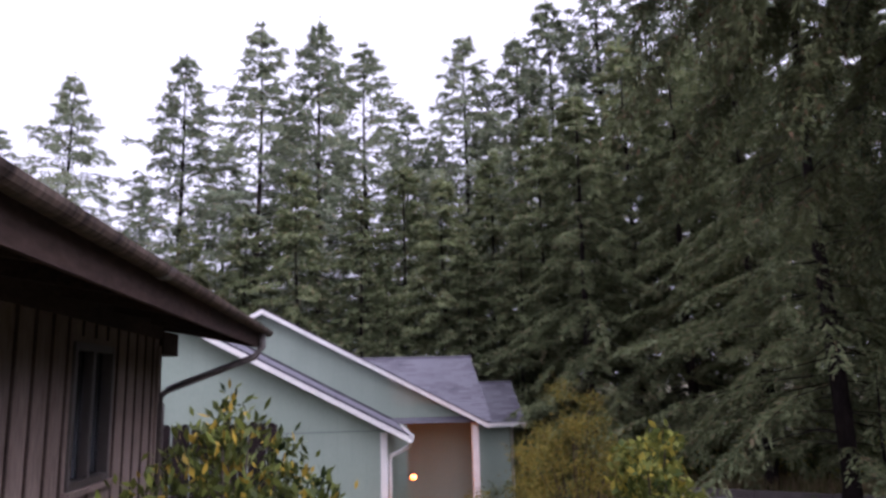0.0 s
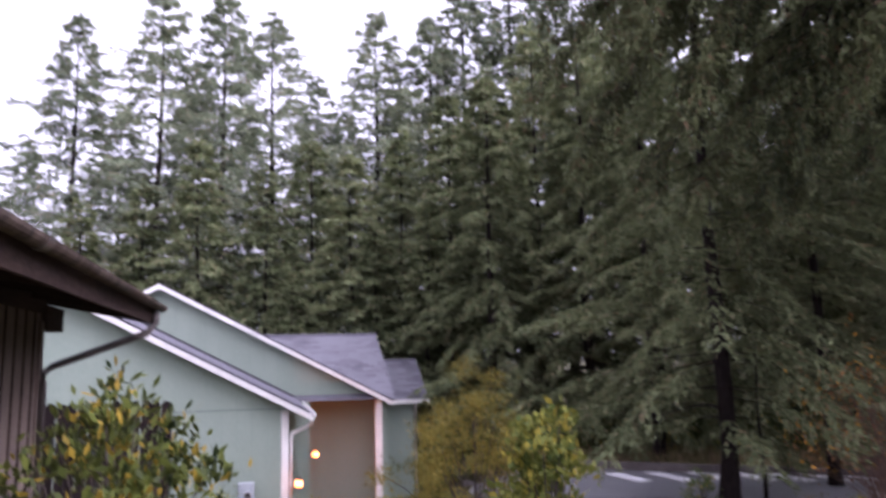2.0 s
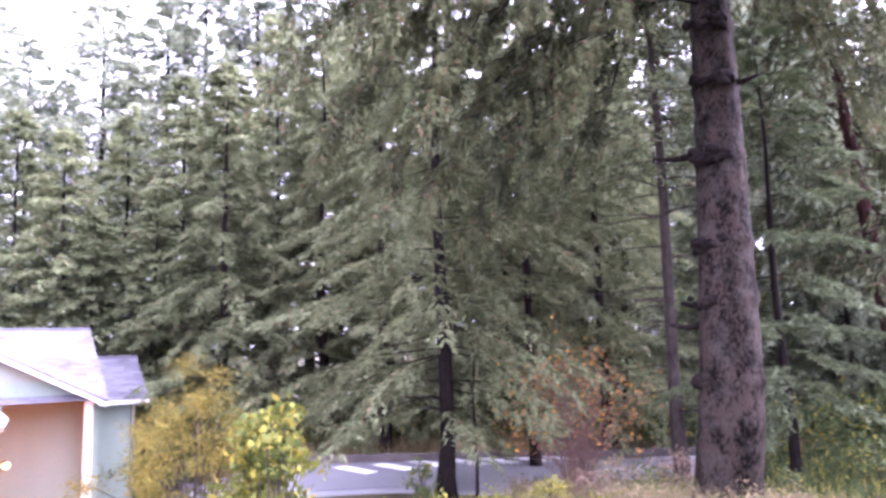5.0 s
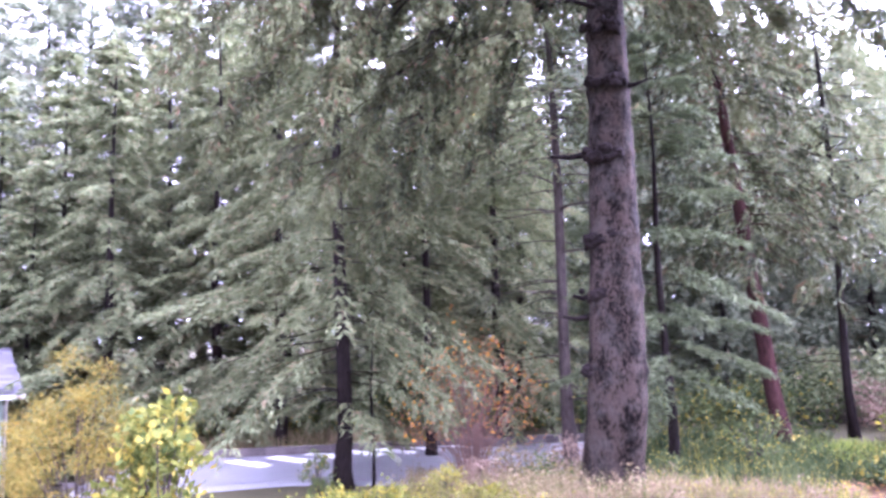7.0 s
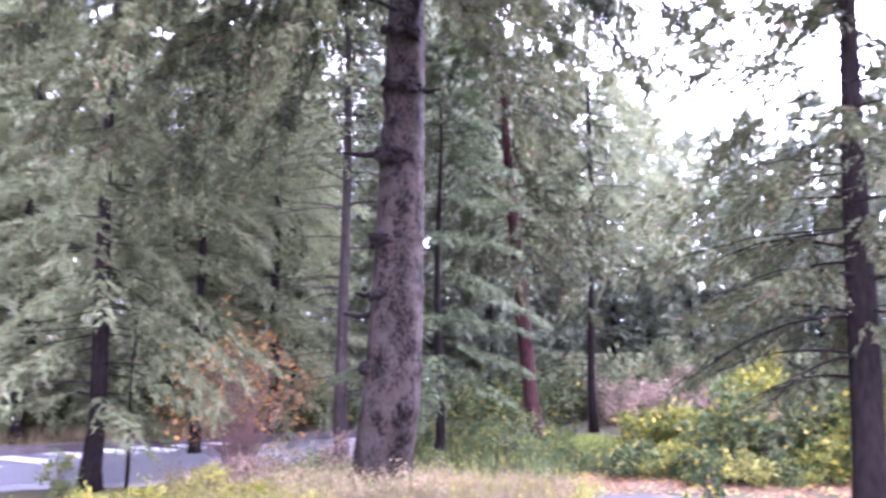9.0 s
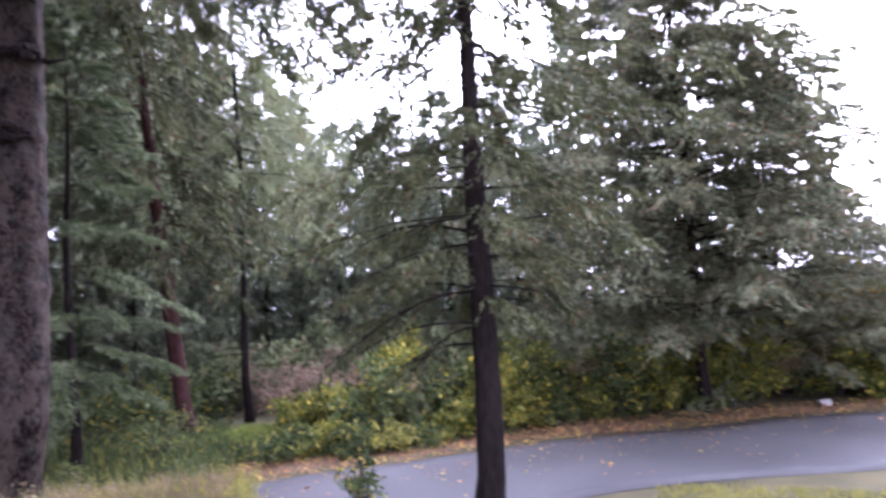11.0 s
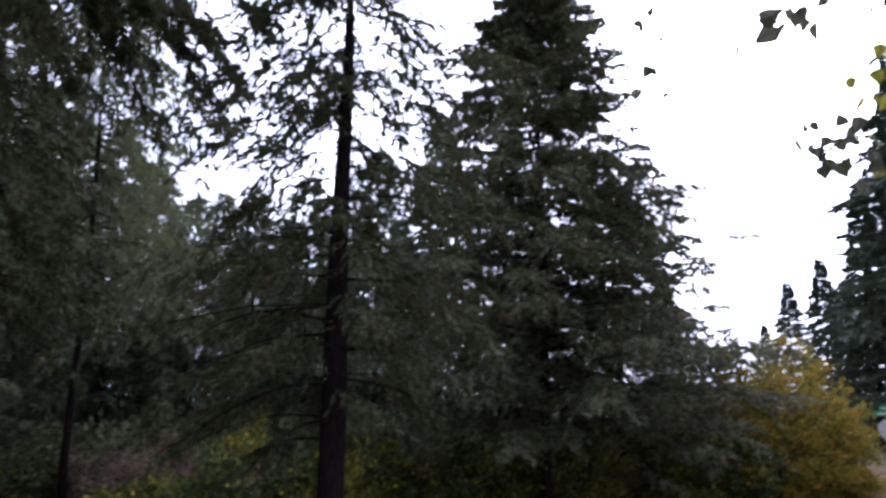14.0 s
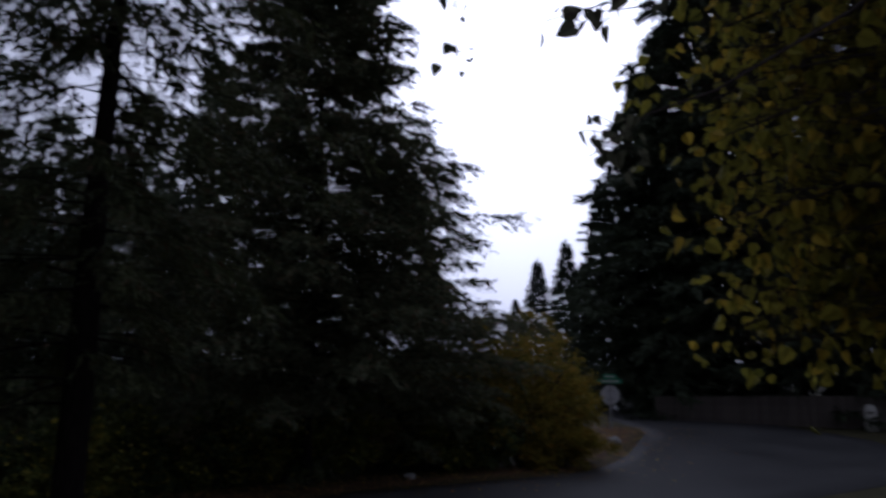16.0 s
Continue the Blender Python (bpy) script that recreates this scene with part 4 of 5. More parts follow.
md = unit(rm.normal(0, 1, mb.shape) * np.array([1, 1, 0.5]) + np.array([0.3, 0, 0.1]))
ml = rm.uniform(0.02, 0.06, len(mb))
tagged(quads("moss", blades(mb, md, unit(np.cross(md, rm.normal(0, 1, mb.shape))), ml, ml * 0.4, 0.5), M_MOSS, brown_house), "dark moss and needles on the roof edge", kind="stuff")

# ---- trees ----
def rg(seed):
    return np.random.default_rng(seed)


def grove(spots, kinds, base_height, build, seed):
    """Plants trees at (angle, distance, height): the first few are built, the rest are turned and scaled copies of them."""
    rng = random.Random(seed)
    made = []
    for k, (az, d, h) in enumerate(spots):
        p = on_ground(az, d)
        if k < kinds:
            tree = build(p, k)
            made.append(tree)
        else:
            src = made[k % kinds]
            tree = copy_thing(src, pose(p.x, p.y, p.z, 0, 0, rng.uniform(0, 360)))
        s = h / base_height
        tree.scale = (s * rng.uniform(0.92, 1.12), s * rng.uniform(0.92, 1.12), s)


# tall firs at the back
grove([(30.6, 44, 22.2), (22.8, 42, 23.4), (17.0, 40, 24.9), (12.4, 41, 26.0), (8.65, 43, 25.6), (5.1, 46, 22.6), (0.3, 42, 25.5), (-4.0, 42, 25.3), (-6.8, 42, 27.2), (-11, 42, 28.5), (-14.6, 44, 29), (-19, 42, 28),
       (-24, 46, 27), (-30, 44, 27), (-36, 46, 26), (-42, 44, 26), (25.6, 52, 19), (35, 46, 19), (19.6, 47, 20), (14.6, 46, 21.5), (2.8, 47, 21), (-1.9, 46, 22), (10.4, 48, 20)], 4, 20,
      lambda p, k: conifer("fir_tree", p, 20, 6.6, "tall fir in the dense wood, its green greyed by painted haze", rg(10 + k), bare=0.18, needle=0.21, whorl=0.66, per=6, twigs=34, tuft=9, leaf=M_NEEDLE_HAZE, droop=0.30, up=0.26, shape=0.85, lift=0.2, thick=0.3, fan=0.75, crook=2.0), 3)
# the denser row before them, behind the house
grove([(14, 33, 14.5), (9, 32, 13.0), (5.5, 34, 15.0), (2.4, 31, 13.5), (-1.5, 33, 15.0), (-5.5, 31, 16.0), (-8.5, 33, 17), (-12.5, 30, 17.5), (-17, 32, 18), (-21, 29, 17.5), (-30, 30, 17), (-35, 31, 17), (-39, 29, 16), (22, 36, 12), (29, 36, 12), (18, 34, 12.5), (7, 29, 9), (0.5, 29.5, 10), (-3.6, 29, 11), (-26, 31, 17)], 3, 14,
      lambda p, k: conifer("fir_tree", p, 14, 3.7, "dense green fir standing behind the house", rg(30 + k), bare=0.03, needle=0.2, whorl=0.58, per=6, twigs=38, tuft=9, leaf=M_NEEDLE, droop=0.38, up=0.16, shape=0.72, thick=0.3, lift=0.14, fan=0.6, crook=2.0), 4)
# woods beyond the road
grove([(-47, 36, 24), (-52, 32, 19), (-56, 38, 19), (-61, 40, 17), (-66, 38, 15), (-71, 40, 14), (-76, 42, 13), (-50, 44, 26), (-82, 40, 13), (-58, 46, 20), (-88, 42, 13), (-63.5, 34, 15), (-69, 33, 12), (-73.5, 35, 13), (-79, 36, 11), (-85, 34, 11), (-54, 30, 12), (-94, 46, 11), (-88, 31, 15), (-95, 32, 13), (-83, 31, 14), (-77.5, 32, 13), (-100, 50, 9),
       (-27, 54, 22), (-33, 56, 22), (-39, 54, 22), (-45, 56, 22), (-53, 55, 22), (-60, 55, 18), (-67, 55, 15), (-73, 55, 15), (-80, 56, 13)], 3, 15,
      lambda p, k: conifer("fir_tree", p, 15, 3.9, "fir beyond the road, its green greyed by painted haze", rg(50 + k), bare=0.04, needle=0.32, whorl=0.45, per=7, twigs=14, tuft=7, leaf=M_NEEDLE_HAZE, droop=0.35, up=0.12, shape=0.6, thick=0.32, lift=0.5, fan=0.8), 5)

# the slim fir by the parking lot
conifer("lot_fir", on_ground(-25.3, 17.2), 17, 3.9, "slim blue-green fir with a dark trunk by the parking lot", rg(70), bare=0.12, needle=0.14, whorl=0.68, per=6, twigs=62, tuft=13, leaf=M_NEEDLE, droop=0.48, up=0.08, girth=0.20, shape=0.5, dead=5, thick=0.28, fan=0.5, lift=0.07, crook=1.8)
conifer("lot_fir", on_ground(-32.0, 21.0), 15.5, 3.8, "blue-green fir behind the parking lot", rg(71), bare=0.17, needle=0.14, whorl=0.68, per=6, twigs=62, tuft=13, leaf=M_NEEDLE, droop=0.45, up=0.1, girth=0.15, shape=0.5, dead=4, thick=0.26, fan=0.5, lift=0.07, crook=1.8)
conifer("lot_fir", on_ground(-16.0, 26), 15.0, 4.0, "broad green fir at the far edge of the lot", rg(72), bare=0.06, needle=0.14, whorl=0.68, per=6, twigs=62, tuft=13, leaf=M_NEEDLE, droop=0.45, up=0.1, girth=0.2, shape=0.55, thick=0.28, fan=0.5, lift=0.07, crook=1.8)
conifer("lot_fir", on_ground(-8.6, 26), 14.0, 3.8, "broad green fir at the far edge of the lot", rg(73), bare=0.05, needle=0.14, whorl=0.68, per=6, twigs=62, tuft=13, leaf=M_NEEDLE, droop=0.45, up=0.1, girth=0.2, shape=0.6, thick=0.28, fan=0.5, lift=0.07, crook=1.8)
conifer("lot_fir", on_ground(-20.6, 24), 15.0, 3.4, "green fir at the far edge of the lot", rg(74), bare=0.14, needle=0.14, whorl=0.68, per=6, twigs=62, tuft=13, leaf=M_NEEDLE, droop=0.45, up=0.1, girth=0.2, shape=0.55, thick=0.28, fan=0.5, lift=0.07, crook=1.8)


# the old fir with the thick grey trunk: bare below, boughs hanging from above
def faces_house(w, z):
    back = math.atan2(-OLD.y, -OLD.x)
    off = abs((w - back + math.pi) % (2 * math.pi) - math.pi)
    return off < 0.62 and z < 14


OLD = on_ground(-45.6, 14.6)
LEAN = (0.70, -0.60)
WHORLS = (2.55, 4.05, 5.1, 6.75, 8.2, 9.4)
old_fir = conifer("old_fir", OLD, 25, 9.0, "old fir with a thick scaly grey-brown trunk and hanging boughs", rg(80), bare=0.46, needle=0.19, whorl=0.5, per=7, twigs=46, tuft=12, leaf=M_NEEDLE_OLD, bark=M_BARK, droop=0.45, up=0.12, girth=0.60, limb_bark=M_BARK_DARK, limb=0.0018,
                  shape=0.5, hang=1.2, lean=LEAN, thick=0.26, rough=WHORLS, missing=faces_house)


def trunk_at(h):
    return Vector((LEAN[0] * h / 25, LEAN[1] * h / 25, h))


side = Vector((-OLD.y, OLD.x, 0)).normalized()
for h, ln, sg, turn in ((3.6, 0.55, 1, 0.1), (4.0, 0.35, 1, 0.3), (6.85, 0.75, 1, -0.12), (3.3, 0.3, -1, 0.0), (5.2, 0.25, -1, 0.1), (8.2, 0.5, -1, 0.2)):
    a = trunk_at(h) + side * sg * 0.34
    d = (side * sg + Vector((-OLD.x, -OLD.y, 0)).normalized() * turn).normalized()
    part("stub", tube([a, a + d * (ln * 0.5) + Vector((0, 0, -0.03)), a + d * ln + Vector((0, 0, 0.03))], [0.075, 0.05, 0.03], 8, 0.3), M_BARK_DARK, old_fir, "snapped dead branch stub")
rk = random.Random(21)
face = math.atan2(-OLD.y, -OLD.x)
for h in WHORLS:
    for k in range(4):
        w = face + rk.uniform(-1.4, 1.4)
        r = 0.60 * (1 - 0.95 * h / 25) + 0.01
        bm = bmesh.new()
        bmesh.ops.create_icosphere(bm, subdivisions=2, radius=rk.uniform(0.07, 0.14))
        for v in bm.verts:
            v.co = Vector((v.co.x * 0.7, v.co.y * 1.35, v.co.z * 0.8)) * (1 + 0.4 * noise.noise(v.co * 14 + Vector((h, k, 0))))
        q = trunk_at(h)
        bmesh.ops.transform(bm, matrix=Matrix.Translation((q.x + math.cos(w) * r, q.y + math.sin(w) * r, h + rk.uniform(-0.12, 0.12))) @ Matrix.Rotation(w, 4, "Z"), verts=bm.verts)
        part("branch_scar", bm, M_BARK_DARK, old_fir)
    # dark uneven collars where the old whorl broke off
    for j in range(5):
        mid_a, span = face + rk.uniform(-1.1, 1.1), rk.uniform(0.35, 0.9)
        r = 0.60 * (1 - 0.95 * h / 25) - 0.03
        dz = rk.uniform(-0.12, 0.12)
        q = trunk_at(h)
        pts = [(q.x + math.cos(mid_a + span * s) * r, q.y + math.sin(mid_a + span * s) * r, h + dz + rk.uniform(-0.05, 0.05) - 0.06 * abs(s)) for s in (-1, -0.6, -0.2, 0.2, 0.6, 1)]
        part("bark_collar", tube(pts, [0.015, 0.05, 0.075, 0.07, 0.045, 0.012], 7, 0.35), M_BARK_DARK, old_fir)


def hanging_bough(tree, origin, root, tip, rng, leaf, curtain=0.6, density=1.0, thick=1.0):
    """A long limb that arches out from the trunk and sinks to its tip, with side shoots and curtains of hanging sprays."""
    R, T = np.array(root), np.array(tip - origin)
    flat = (T - R) * np.array([1, 1, 0])
    C = R + flat * 0.5 + np.array([0, 0, 0.25 * abs(T[2] - R[2]) - 0.1])
    def on(s):
        s = np.asarray(s)[..., None]
        return (1 - s) ** 2 * R + 2 * s * (1 - s) * C + s * s * T
    reach = float(np.linalg.norm(T - R))
    out = unit(flat)
    across = np.array([-out[1], out[0], 0])
    bm = bmesh.new()
    add_tube(bm, [on(v) for v in (0.05, 0.2, 0.4, 0.6, 0.8, 1.0)], [thick * r for r in (0.055, 0.045, 0.034, 0.025, 0.016, 0.006)], 6, False)
    n = int(reach * 5.5)
    s = rng.uniform(0.22, 1.0, n) ** 0.8
    sg = np.where(rng.random(n) < 0.5, -1.0, 1.0)
    b = on(s)
    d = unit(out * rng.uniform(0.4, 1.0, (n, 1)) + across * (sg * rng.uniform(0.3, 1.0, n))[:, None] + np.array([0, 0, -0.25]))
    ln = rng.uniform(0.5, 1.5, n) * (1.15 - 0.6 * s)
    for k in range(n):
        add_tube(bm, [b[k], b[k] + d[k] * ln[k] * 0.5 + np.array([0, 0, -0.03]), b[k] + d[k] * ln[k] + np.array([0, 0, -0.22 * ln[k]])], [0.012, 0.008, 0.003], 3, False)
    bough = part("bough", bm, M_BARK_DARK, tree, "long arching bough")
    per = int(13 * density)
    i = np.repeat(np.arange(n), per)
    q = rng.uniform(0.05, 1.0, len(i))
    p = b[i] + d[i] * (ln[i] * q)[:, None]
    p[:, 2] -= 0.22 * ln[i] * q * q
    tw = unit(d[i] * rng.uniform(0.0, 0.55, (len(i), 1)) + rng.normal(0, 0.16, (len(i), 3)) + np.array([0, 0, -1.0]))
    tl = curtain * rng.uniform(0.25, 1.25, len(i)) * (0.6 + 0.4 * np.sin(i * 1.7))
    j = np.repeat(np.arange(len(i)), 17)
    u = rng.uniform(0, 1, len(j))
    nb = p[j] + tw[j] * (tl[j] * u)[:, None]
    nd = unit(tw[j] * 0.7 + unit(rng.normal(0, 1, nb.shape)) * 0.6)
    ns = unit(np.cross(nd, rng.normal(0, 1, nb.shape)))
    nl = 0.115 * rng.uniform(0.6, 1.4, len(j))
    tagged(quads("needle_spray", spikes(nb, nd, ns, nl, nl * 0.3), leaf, bough, per=3), kind="stuff")


rh = rg(88)
# (root height, compass angle, elevation, distance of the tip, curtain length)
for h, az, el, d, cu in ((12.5, -13.5, 20.8, 11.8, 0.85), (11.6, -17.0, 16.3, 11.5, 0.95), (12.8, -19.5, 22.8, 11.0, 0.85), (11.2, -22.5, 14.3, 11.6, 1.05), (10.6, -25.0, 11.2, 12.0, 0.95), (12.4, -26.0, 19.8, 10.6, 0.95), (10.2, -29.5, 9.4, 12.2, 0.90),
                         (11.4, -31.5, 15.8, 11.6, 1.05), (9.8, -32.5, 12.3, 12.6, 0.75), (11.0, -36.0, 17.3, 11.6, 0.95), (10.4, -38.0, 14.3, 13.0, 0.85), (12.6, -33.0, 22.8, 10.5, 1.05), (13.0, -22.0, 25.8, 10.4, 0.95), (12.8, -39.5, 22.8, 11.0, 0.95),
                         (10.6, -56.0, 15.6, 14.5, 0.90), (11.4, -61.3, 17.5, 14.4, 1.00), (12.0, -65.5, 19.5, 14.0, 0.80), (12.4, -69.5, 21.5, 13.6, 0.80), (12.6, -72.6, 21.6, 13.2, 0.60), (11.2, -58.5, 21.0, 12.6, 1.00), (12.2, -64.0, 24.0, 12.4, 0.90),
                         (13.0, -68.0, 26.5, 12.2, 0.90), (12.6, -56.5, 25.0, 12.0, 1.00), (12.0, -52.0, 23.5, 12.4, 0.90), (13.2, -73.5, 27.0, 12.0, 0.70), (13.4, -15.5, 27.8, 10.8, 0.95), (13.6, -29.0, 27.8, 10.0, 1.05), (13.6, -61.0, 30.0, 11.4, 1.00)):
    hanging_bough(old_fir, OLD, trunk_at(h), polar(az, d, EYE + math.tan(radians(el)) * d), rh, M_NEEDLE_OLD, cu)
# pale tall fir with bare lower limbs
conifer("pale_fir", on_ground(-42.6, 18.8), 19, 3.4, "slender fir with a pale trunk and bare lower limbs", rg(81), bare=0.40, needle=0.17, whorl=0.36, per=6, twigs=18, tuft=10, leaf=M_NEEDLE, bark=M_BARK_PALE, droop=0.4, up=0.1, girth=0.17, shape=0.5, dead=30, thick=0.26)
conifer("lot_fir", on_ground(-37.5, 24), 15.0, 3.8, "green fir behind the orange bush", rg(75), bare=0.1, needle=0.14, whorl=0.68, per=6, twigs=62, tuft=13, leaf=M_NEEDLE, droop=0.45, up=0.1, girth=0.2, shape=0.55, thick=0.28, fan=0.5, lift=0.07, crook=1.8)
# layered spruce behind the old fir
conifer("layered_spruce", on_ground(-50.0, 17.6), 10.5, 2.7, "spruce with frosty layered boughs behind the old fir", rg(82), bare=0.2, needle=0.13, whorl=0.9, per=5, twigs=66, tuft=15, leaf=M_NEEDLE_BLUE, droop=0.42, up=0.22, girth=0.13, shape=0.42, thick=0.26, lift=0.05, crook=0.6)
conifer("dark_spruce", on_ground(-57.5, 21.5), 20, 4.2, "dark green spruce with a reddish trunk", rg(83), bare=0.27, needle=0.18, whorl=0.6, per=6, twigs=36, tuft=12, leaf=M_NEEDLE_OLD, bark=M_BARK_RED, droop=0.5, up=0.1, girth=0.24, shape=0.5, hang=0.5, lean=(-1.0, 1.5), thick=0.26)
conifer("slim_fir", on_ground(-61.8, 24.8), 19.0, 4.2, "slim fir with a bare lower trunk across the road", rg(84), bare=0.33, needle=0.16, whorl=0.48, per=6, twigs=42, tuft=12, leaf=M_NEEDLE, hang=0.4, droop=0.5, up=0.1, girth=0.13, shape=0.32, dead=8, thick=0.26)
# the dark fir on the near side of the road
roadside_fir = conifer("roadside_fir", on_ground(-79.2, 10.6), 12.5, 2.9, "thin-needled fir with a dark straight trunk by the road", rg(85), bare=0.29, needle=0.11, whorl=0.44, per=5, twigs=48, tuft=15, leaf=M_NEEDLE_OLD, droop=0.36, up=0.16, girth=0.235, shape=0.25, dead=0, thick=0.28, hang=0.35, crook=2.5, lean=(0.05, -0.24))
# its long dead limbs reach out over the verge
rl = random.Random(31)
AT = on_ground(-79.2, 10.6)
sidew = Vector((-AT.y, AT.x, 0)).normalized()
ahead = Vector((AT.x, AT.y, 0)).normalized()
for h, ln, near, rise in ((3.05, 1.75, -0.25, 0.10), (3.55, 1.9, 0.2, 0.22), (4.0, 1.5, -0.4, 0.2), (4.35, 1.95, 0.1, 0.28), (2.75, 1.1, 0.3, 0.05), (3.3, -1.0, -0.2, 0.12), (3.9, -1.2, 0.2, 0.2)):
    a = Vector((0.05 * h / 12.5, -0.24 * h / 12.5, h))
    sgn = 1 if ln > 0 else -1
    way = (sidew * sgn + ahead * near).normalized()
    pts = [a + way * (abs(ln) * s) + Vector((0, 0, rise * math.sin(s * 2.4) - 0.42 * abs(ln) * s ** 2.2 * 0.5)) for s in (0, 0.2, 0.4, 0.6, 0.8, 1.0)]
    limb = part("dead_limb", tube(pts, [0.024, 0.019, 0.015, 0.011, 0.008, 0.003], 6, 0.2), M_BARK_DARK, roadside_fir, "long bare dead limb")
    for t in range(9):
        q = pts[1 + t % 5]
        e = q + way * rl.uniform(0.05, 0.3) + Vector((rl.gauss(0, 0.1), rl.gauss(0, 0.1), -rl.uniform(0.05, 0.32)))
        part("twig", tube([q, (q + e) / 2 + Vector((0, 0, 0.03)), e], [0.006, 0.004, 0.002], 4), M_BARK_DARK, limb)
# sparse boughs with dark drooping sprays below the crown
rs = rg(89)
for h, az, el, d, cu in ((3.5, -69.0, -3.4, 10.4, 0.3), (3.0, -73.5, -5.6, 9.8, 0.35), (4.2, -71.0, 2.4, 10.8, 0.3), (3.6, -85.5, 0.4, 10.6, 0.3), (4.6, -73.6, 6.4, 10.2, 0.3)):
    hanging_bough(roadside_fir, AT, Vector((0.05 * h / 12.5, -0.24 * h / 12.5, h)), polar(az, d, EYE + math.tan(radians(el)) * d), rs, M_NEEDLE_OLD, cu, 0.4, 0.45)
# wide firs across the road
conifer("wide_fir", on_ground(-96.0, 21.5), 17.4, 6.9, "wide dense fir with cone-laden boughs across the road", rg(86), bare=0.14, needle=0.155, whorl=0.42, per=10, twigs=84, tuft=13, leaf=M_CONE, droop=0.20, up=0.22, girth=0.17, shape=0.76, thick=0.3, lift=0.2, fan=0.7, hang=0.12)
conifer("wide_fir", on_ground(-101.5, 25), 10.5, 6.0, "wide grey-green fir with ragged tips beside the thicket", rg(87), bare=0.1, needle=0.155, whorl=0.46, per=8, twigs=70, tuft=13, leaf=M_CONE, droop=0.20, up=0.2, girth=0.15, shape=0.7, thick=0.3, lift=0.2, fan=0.7, hang=0.12)
# dark firs at the junction
grove([(-126.8, 46, 35), (-121.6, 47, 21.5), (-132, 46, 33), (-139, 46, 31), (-118.7, 50, 15.2), (-115.9, 56, 12.2), (-129, 50, 31), (-147, 46, 29), (-113.7, 62, 11.6), (-112.0, 66, 8.6), (-123.6, 50, 26), (-105, 36, 9), (-117.2, 60, 11)], 3, 18,
      lambda p, k: conifer("junction_fir", p, 18, 4.6, "dark dense fir at the road junction", rg(90 + k), bare=0.03, needle=0.32, whorl=0.48, per=8, twigs=22, tuft=8, leaf=M_NEEDLE_DARK, droop=0.26, up=0.16, shape=0.8, thick=0.32, lift=0.12, fan=0.65, crook=1.6), 6)
# woods round the back, behind the houses
grove([(60, 40, 18), (75, 45, 18), (90, 42, 18), (105, 46, 18), (120, 44, 18), (140, 46, 18), (160, 48, 18), (180, 46, 18), (-160, 46, 18), (45, 42, 18)], 2, 18,
      lambda p, k: conifer("fir_tree", p, 18, 4.2, "tall fir behind the houses", rg(95 + k), bare=0.05, needle=0.5, whorl=0.9, per=5, twigs=8, tuft=5, leaf=M_NEEDLE_HAZE, droop=0.3, up=0.1, shape=0.7, thick=0.35), 7)

# ---- shrubs ----
shrub("rhododendron", on_ground(18.7, 5.6), (1.75, 1.6, 2.55), "leggy waxy-leaved shrub turning yellow by the brown house", rg(100), M_RHODO, stems=60, count=4200, length=0.10, width=0.40, clump=70, spread=0.085, upward=0.9, hollow=0.35)
shrub("golden_cypress", on_ground(-6.9, 13.4), (2.9, 2.2, 3.5), "golden feathery cypress bush", rg(101), M_GOLD, stems=40, count=17000, length=0.09, width=0.2, clump=64, spread=0.095, upward=-0.6, hollow=0.3)
shrub("juniper", on_ground(-4.9, 13.4), (1.8, 1.5, 1.5), "grey-green juniper beside the golden cypress", rg(103), M_NEEDLE_BLUE, stems=16, count=6000, length=0.08, width=0.25, clump=40, spread=0.16, hollow=0.4)
shrub("yellow_shrub", on_ground(-12.5, 10.4), (1.25, 1.25, 3.0), "upright shrub with yellow-green autumn leaves", rg(102), M_YELLOW, stems=34, count=2000, length=0.13, width=0.62, clump=44, spread=0.12, upward=0.5, hollow=0.25)
for k, (az, d, w, h) in enumerate(((12.3, 14.6, 1.5, 1.95), (5.6, 14.6, 1.5, 1.9), (-0.8, 14.6, 1.4, 1.8), (-6.9, 12.0, 1.4, 1.1), (-9.9, 12.4, 1.3, 0.95))):
    shrub("clipped_hedge", on_ground(az, d), (w, 1.2, h), "rounded clipped yellow-green hedge bush", rg(110 + k), M_HEDGE, stems=10, count=7500, length=0.055, width=0.55, clump=80, spread=0.14, upward=0.3, hollow=0.7, group="clipped bushes before the house")
shrub("orange_bush", on_ground(-35.2, 16.4), (4.2, 2.6, 3.7), "sparse reddish bush with orange autumn leaves", rg(120), M_RUST, stems=160, count=1250, length=0.085, width=0.6, twig=M_TWIG_RED, clump=170, spread=0.15, hollow=0.25, stem_r=0.005, skirt=0.12)
# thicket along the far side of the road
rng_t = random.Random(5)
for k in range(25):
    az = -65.8 - 1.85 * k
    d = 19.6 + max(0, (-az - 80)) * 0.17 + rng_t.uniform(-0.3, 1.6)
    h = rng_t.uniform(1.3, 2.3) * (0.62 if az > -71 else 1.2)
    shrub("thicket_bush", on_ground(az, d), (2.4, 2.0, h), "wild yellow-green bramble bush beside the road", rg(130 + k), (M_WILD, M_YELLOW, M_WILD, M_THORN, M_WILD, M_DRY, M_THORN)[k % 7], stems=18, count=2400, length=0.15, width=0.6, clump=40, spread=0.13, group="thicket along the road", hollow=0.3, skirt=0.5)
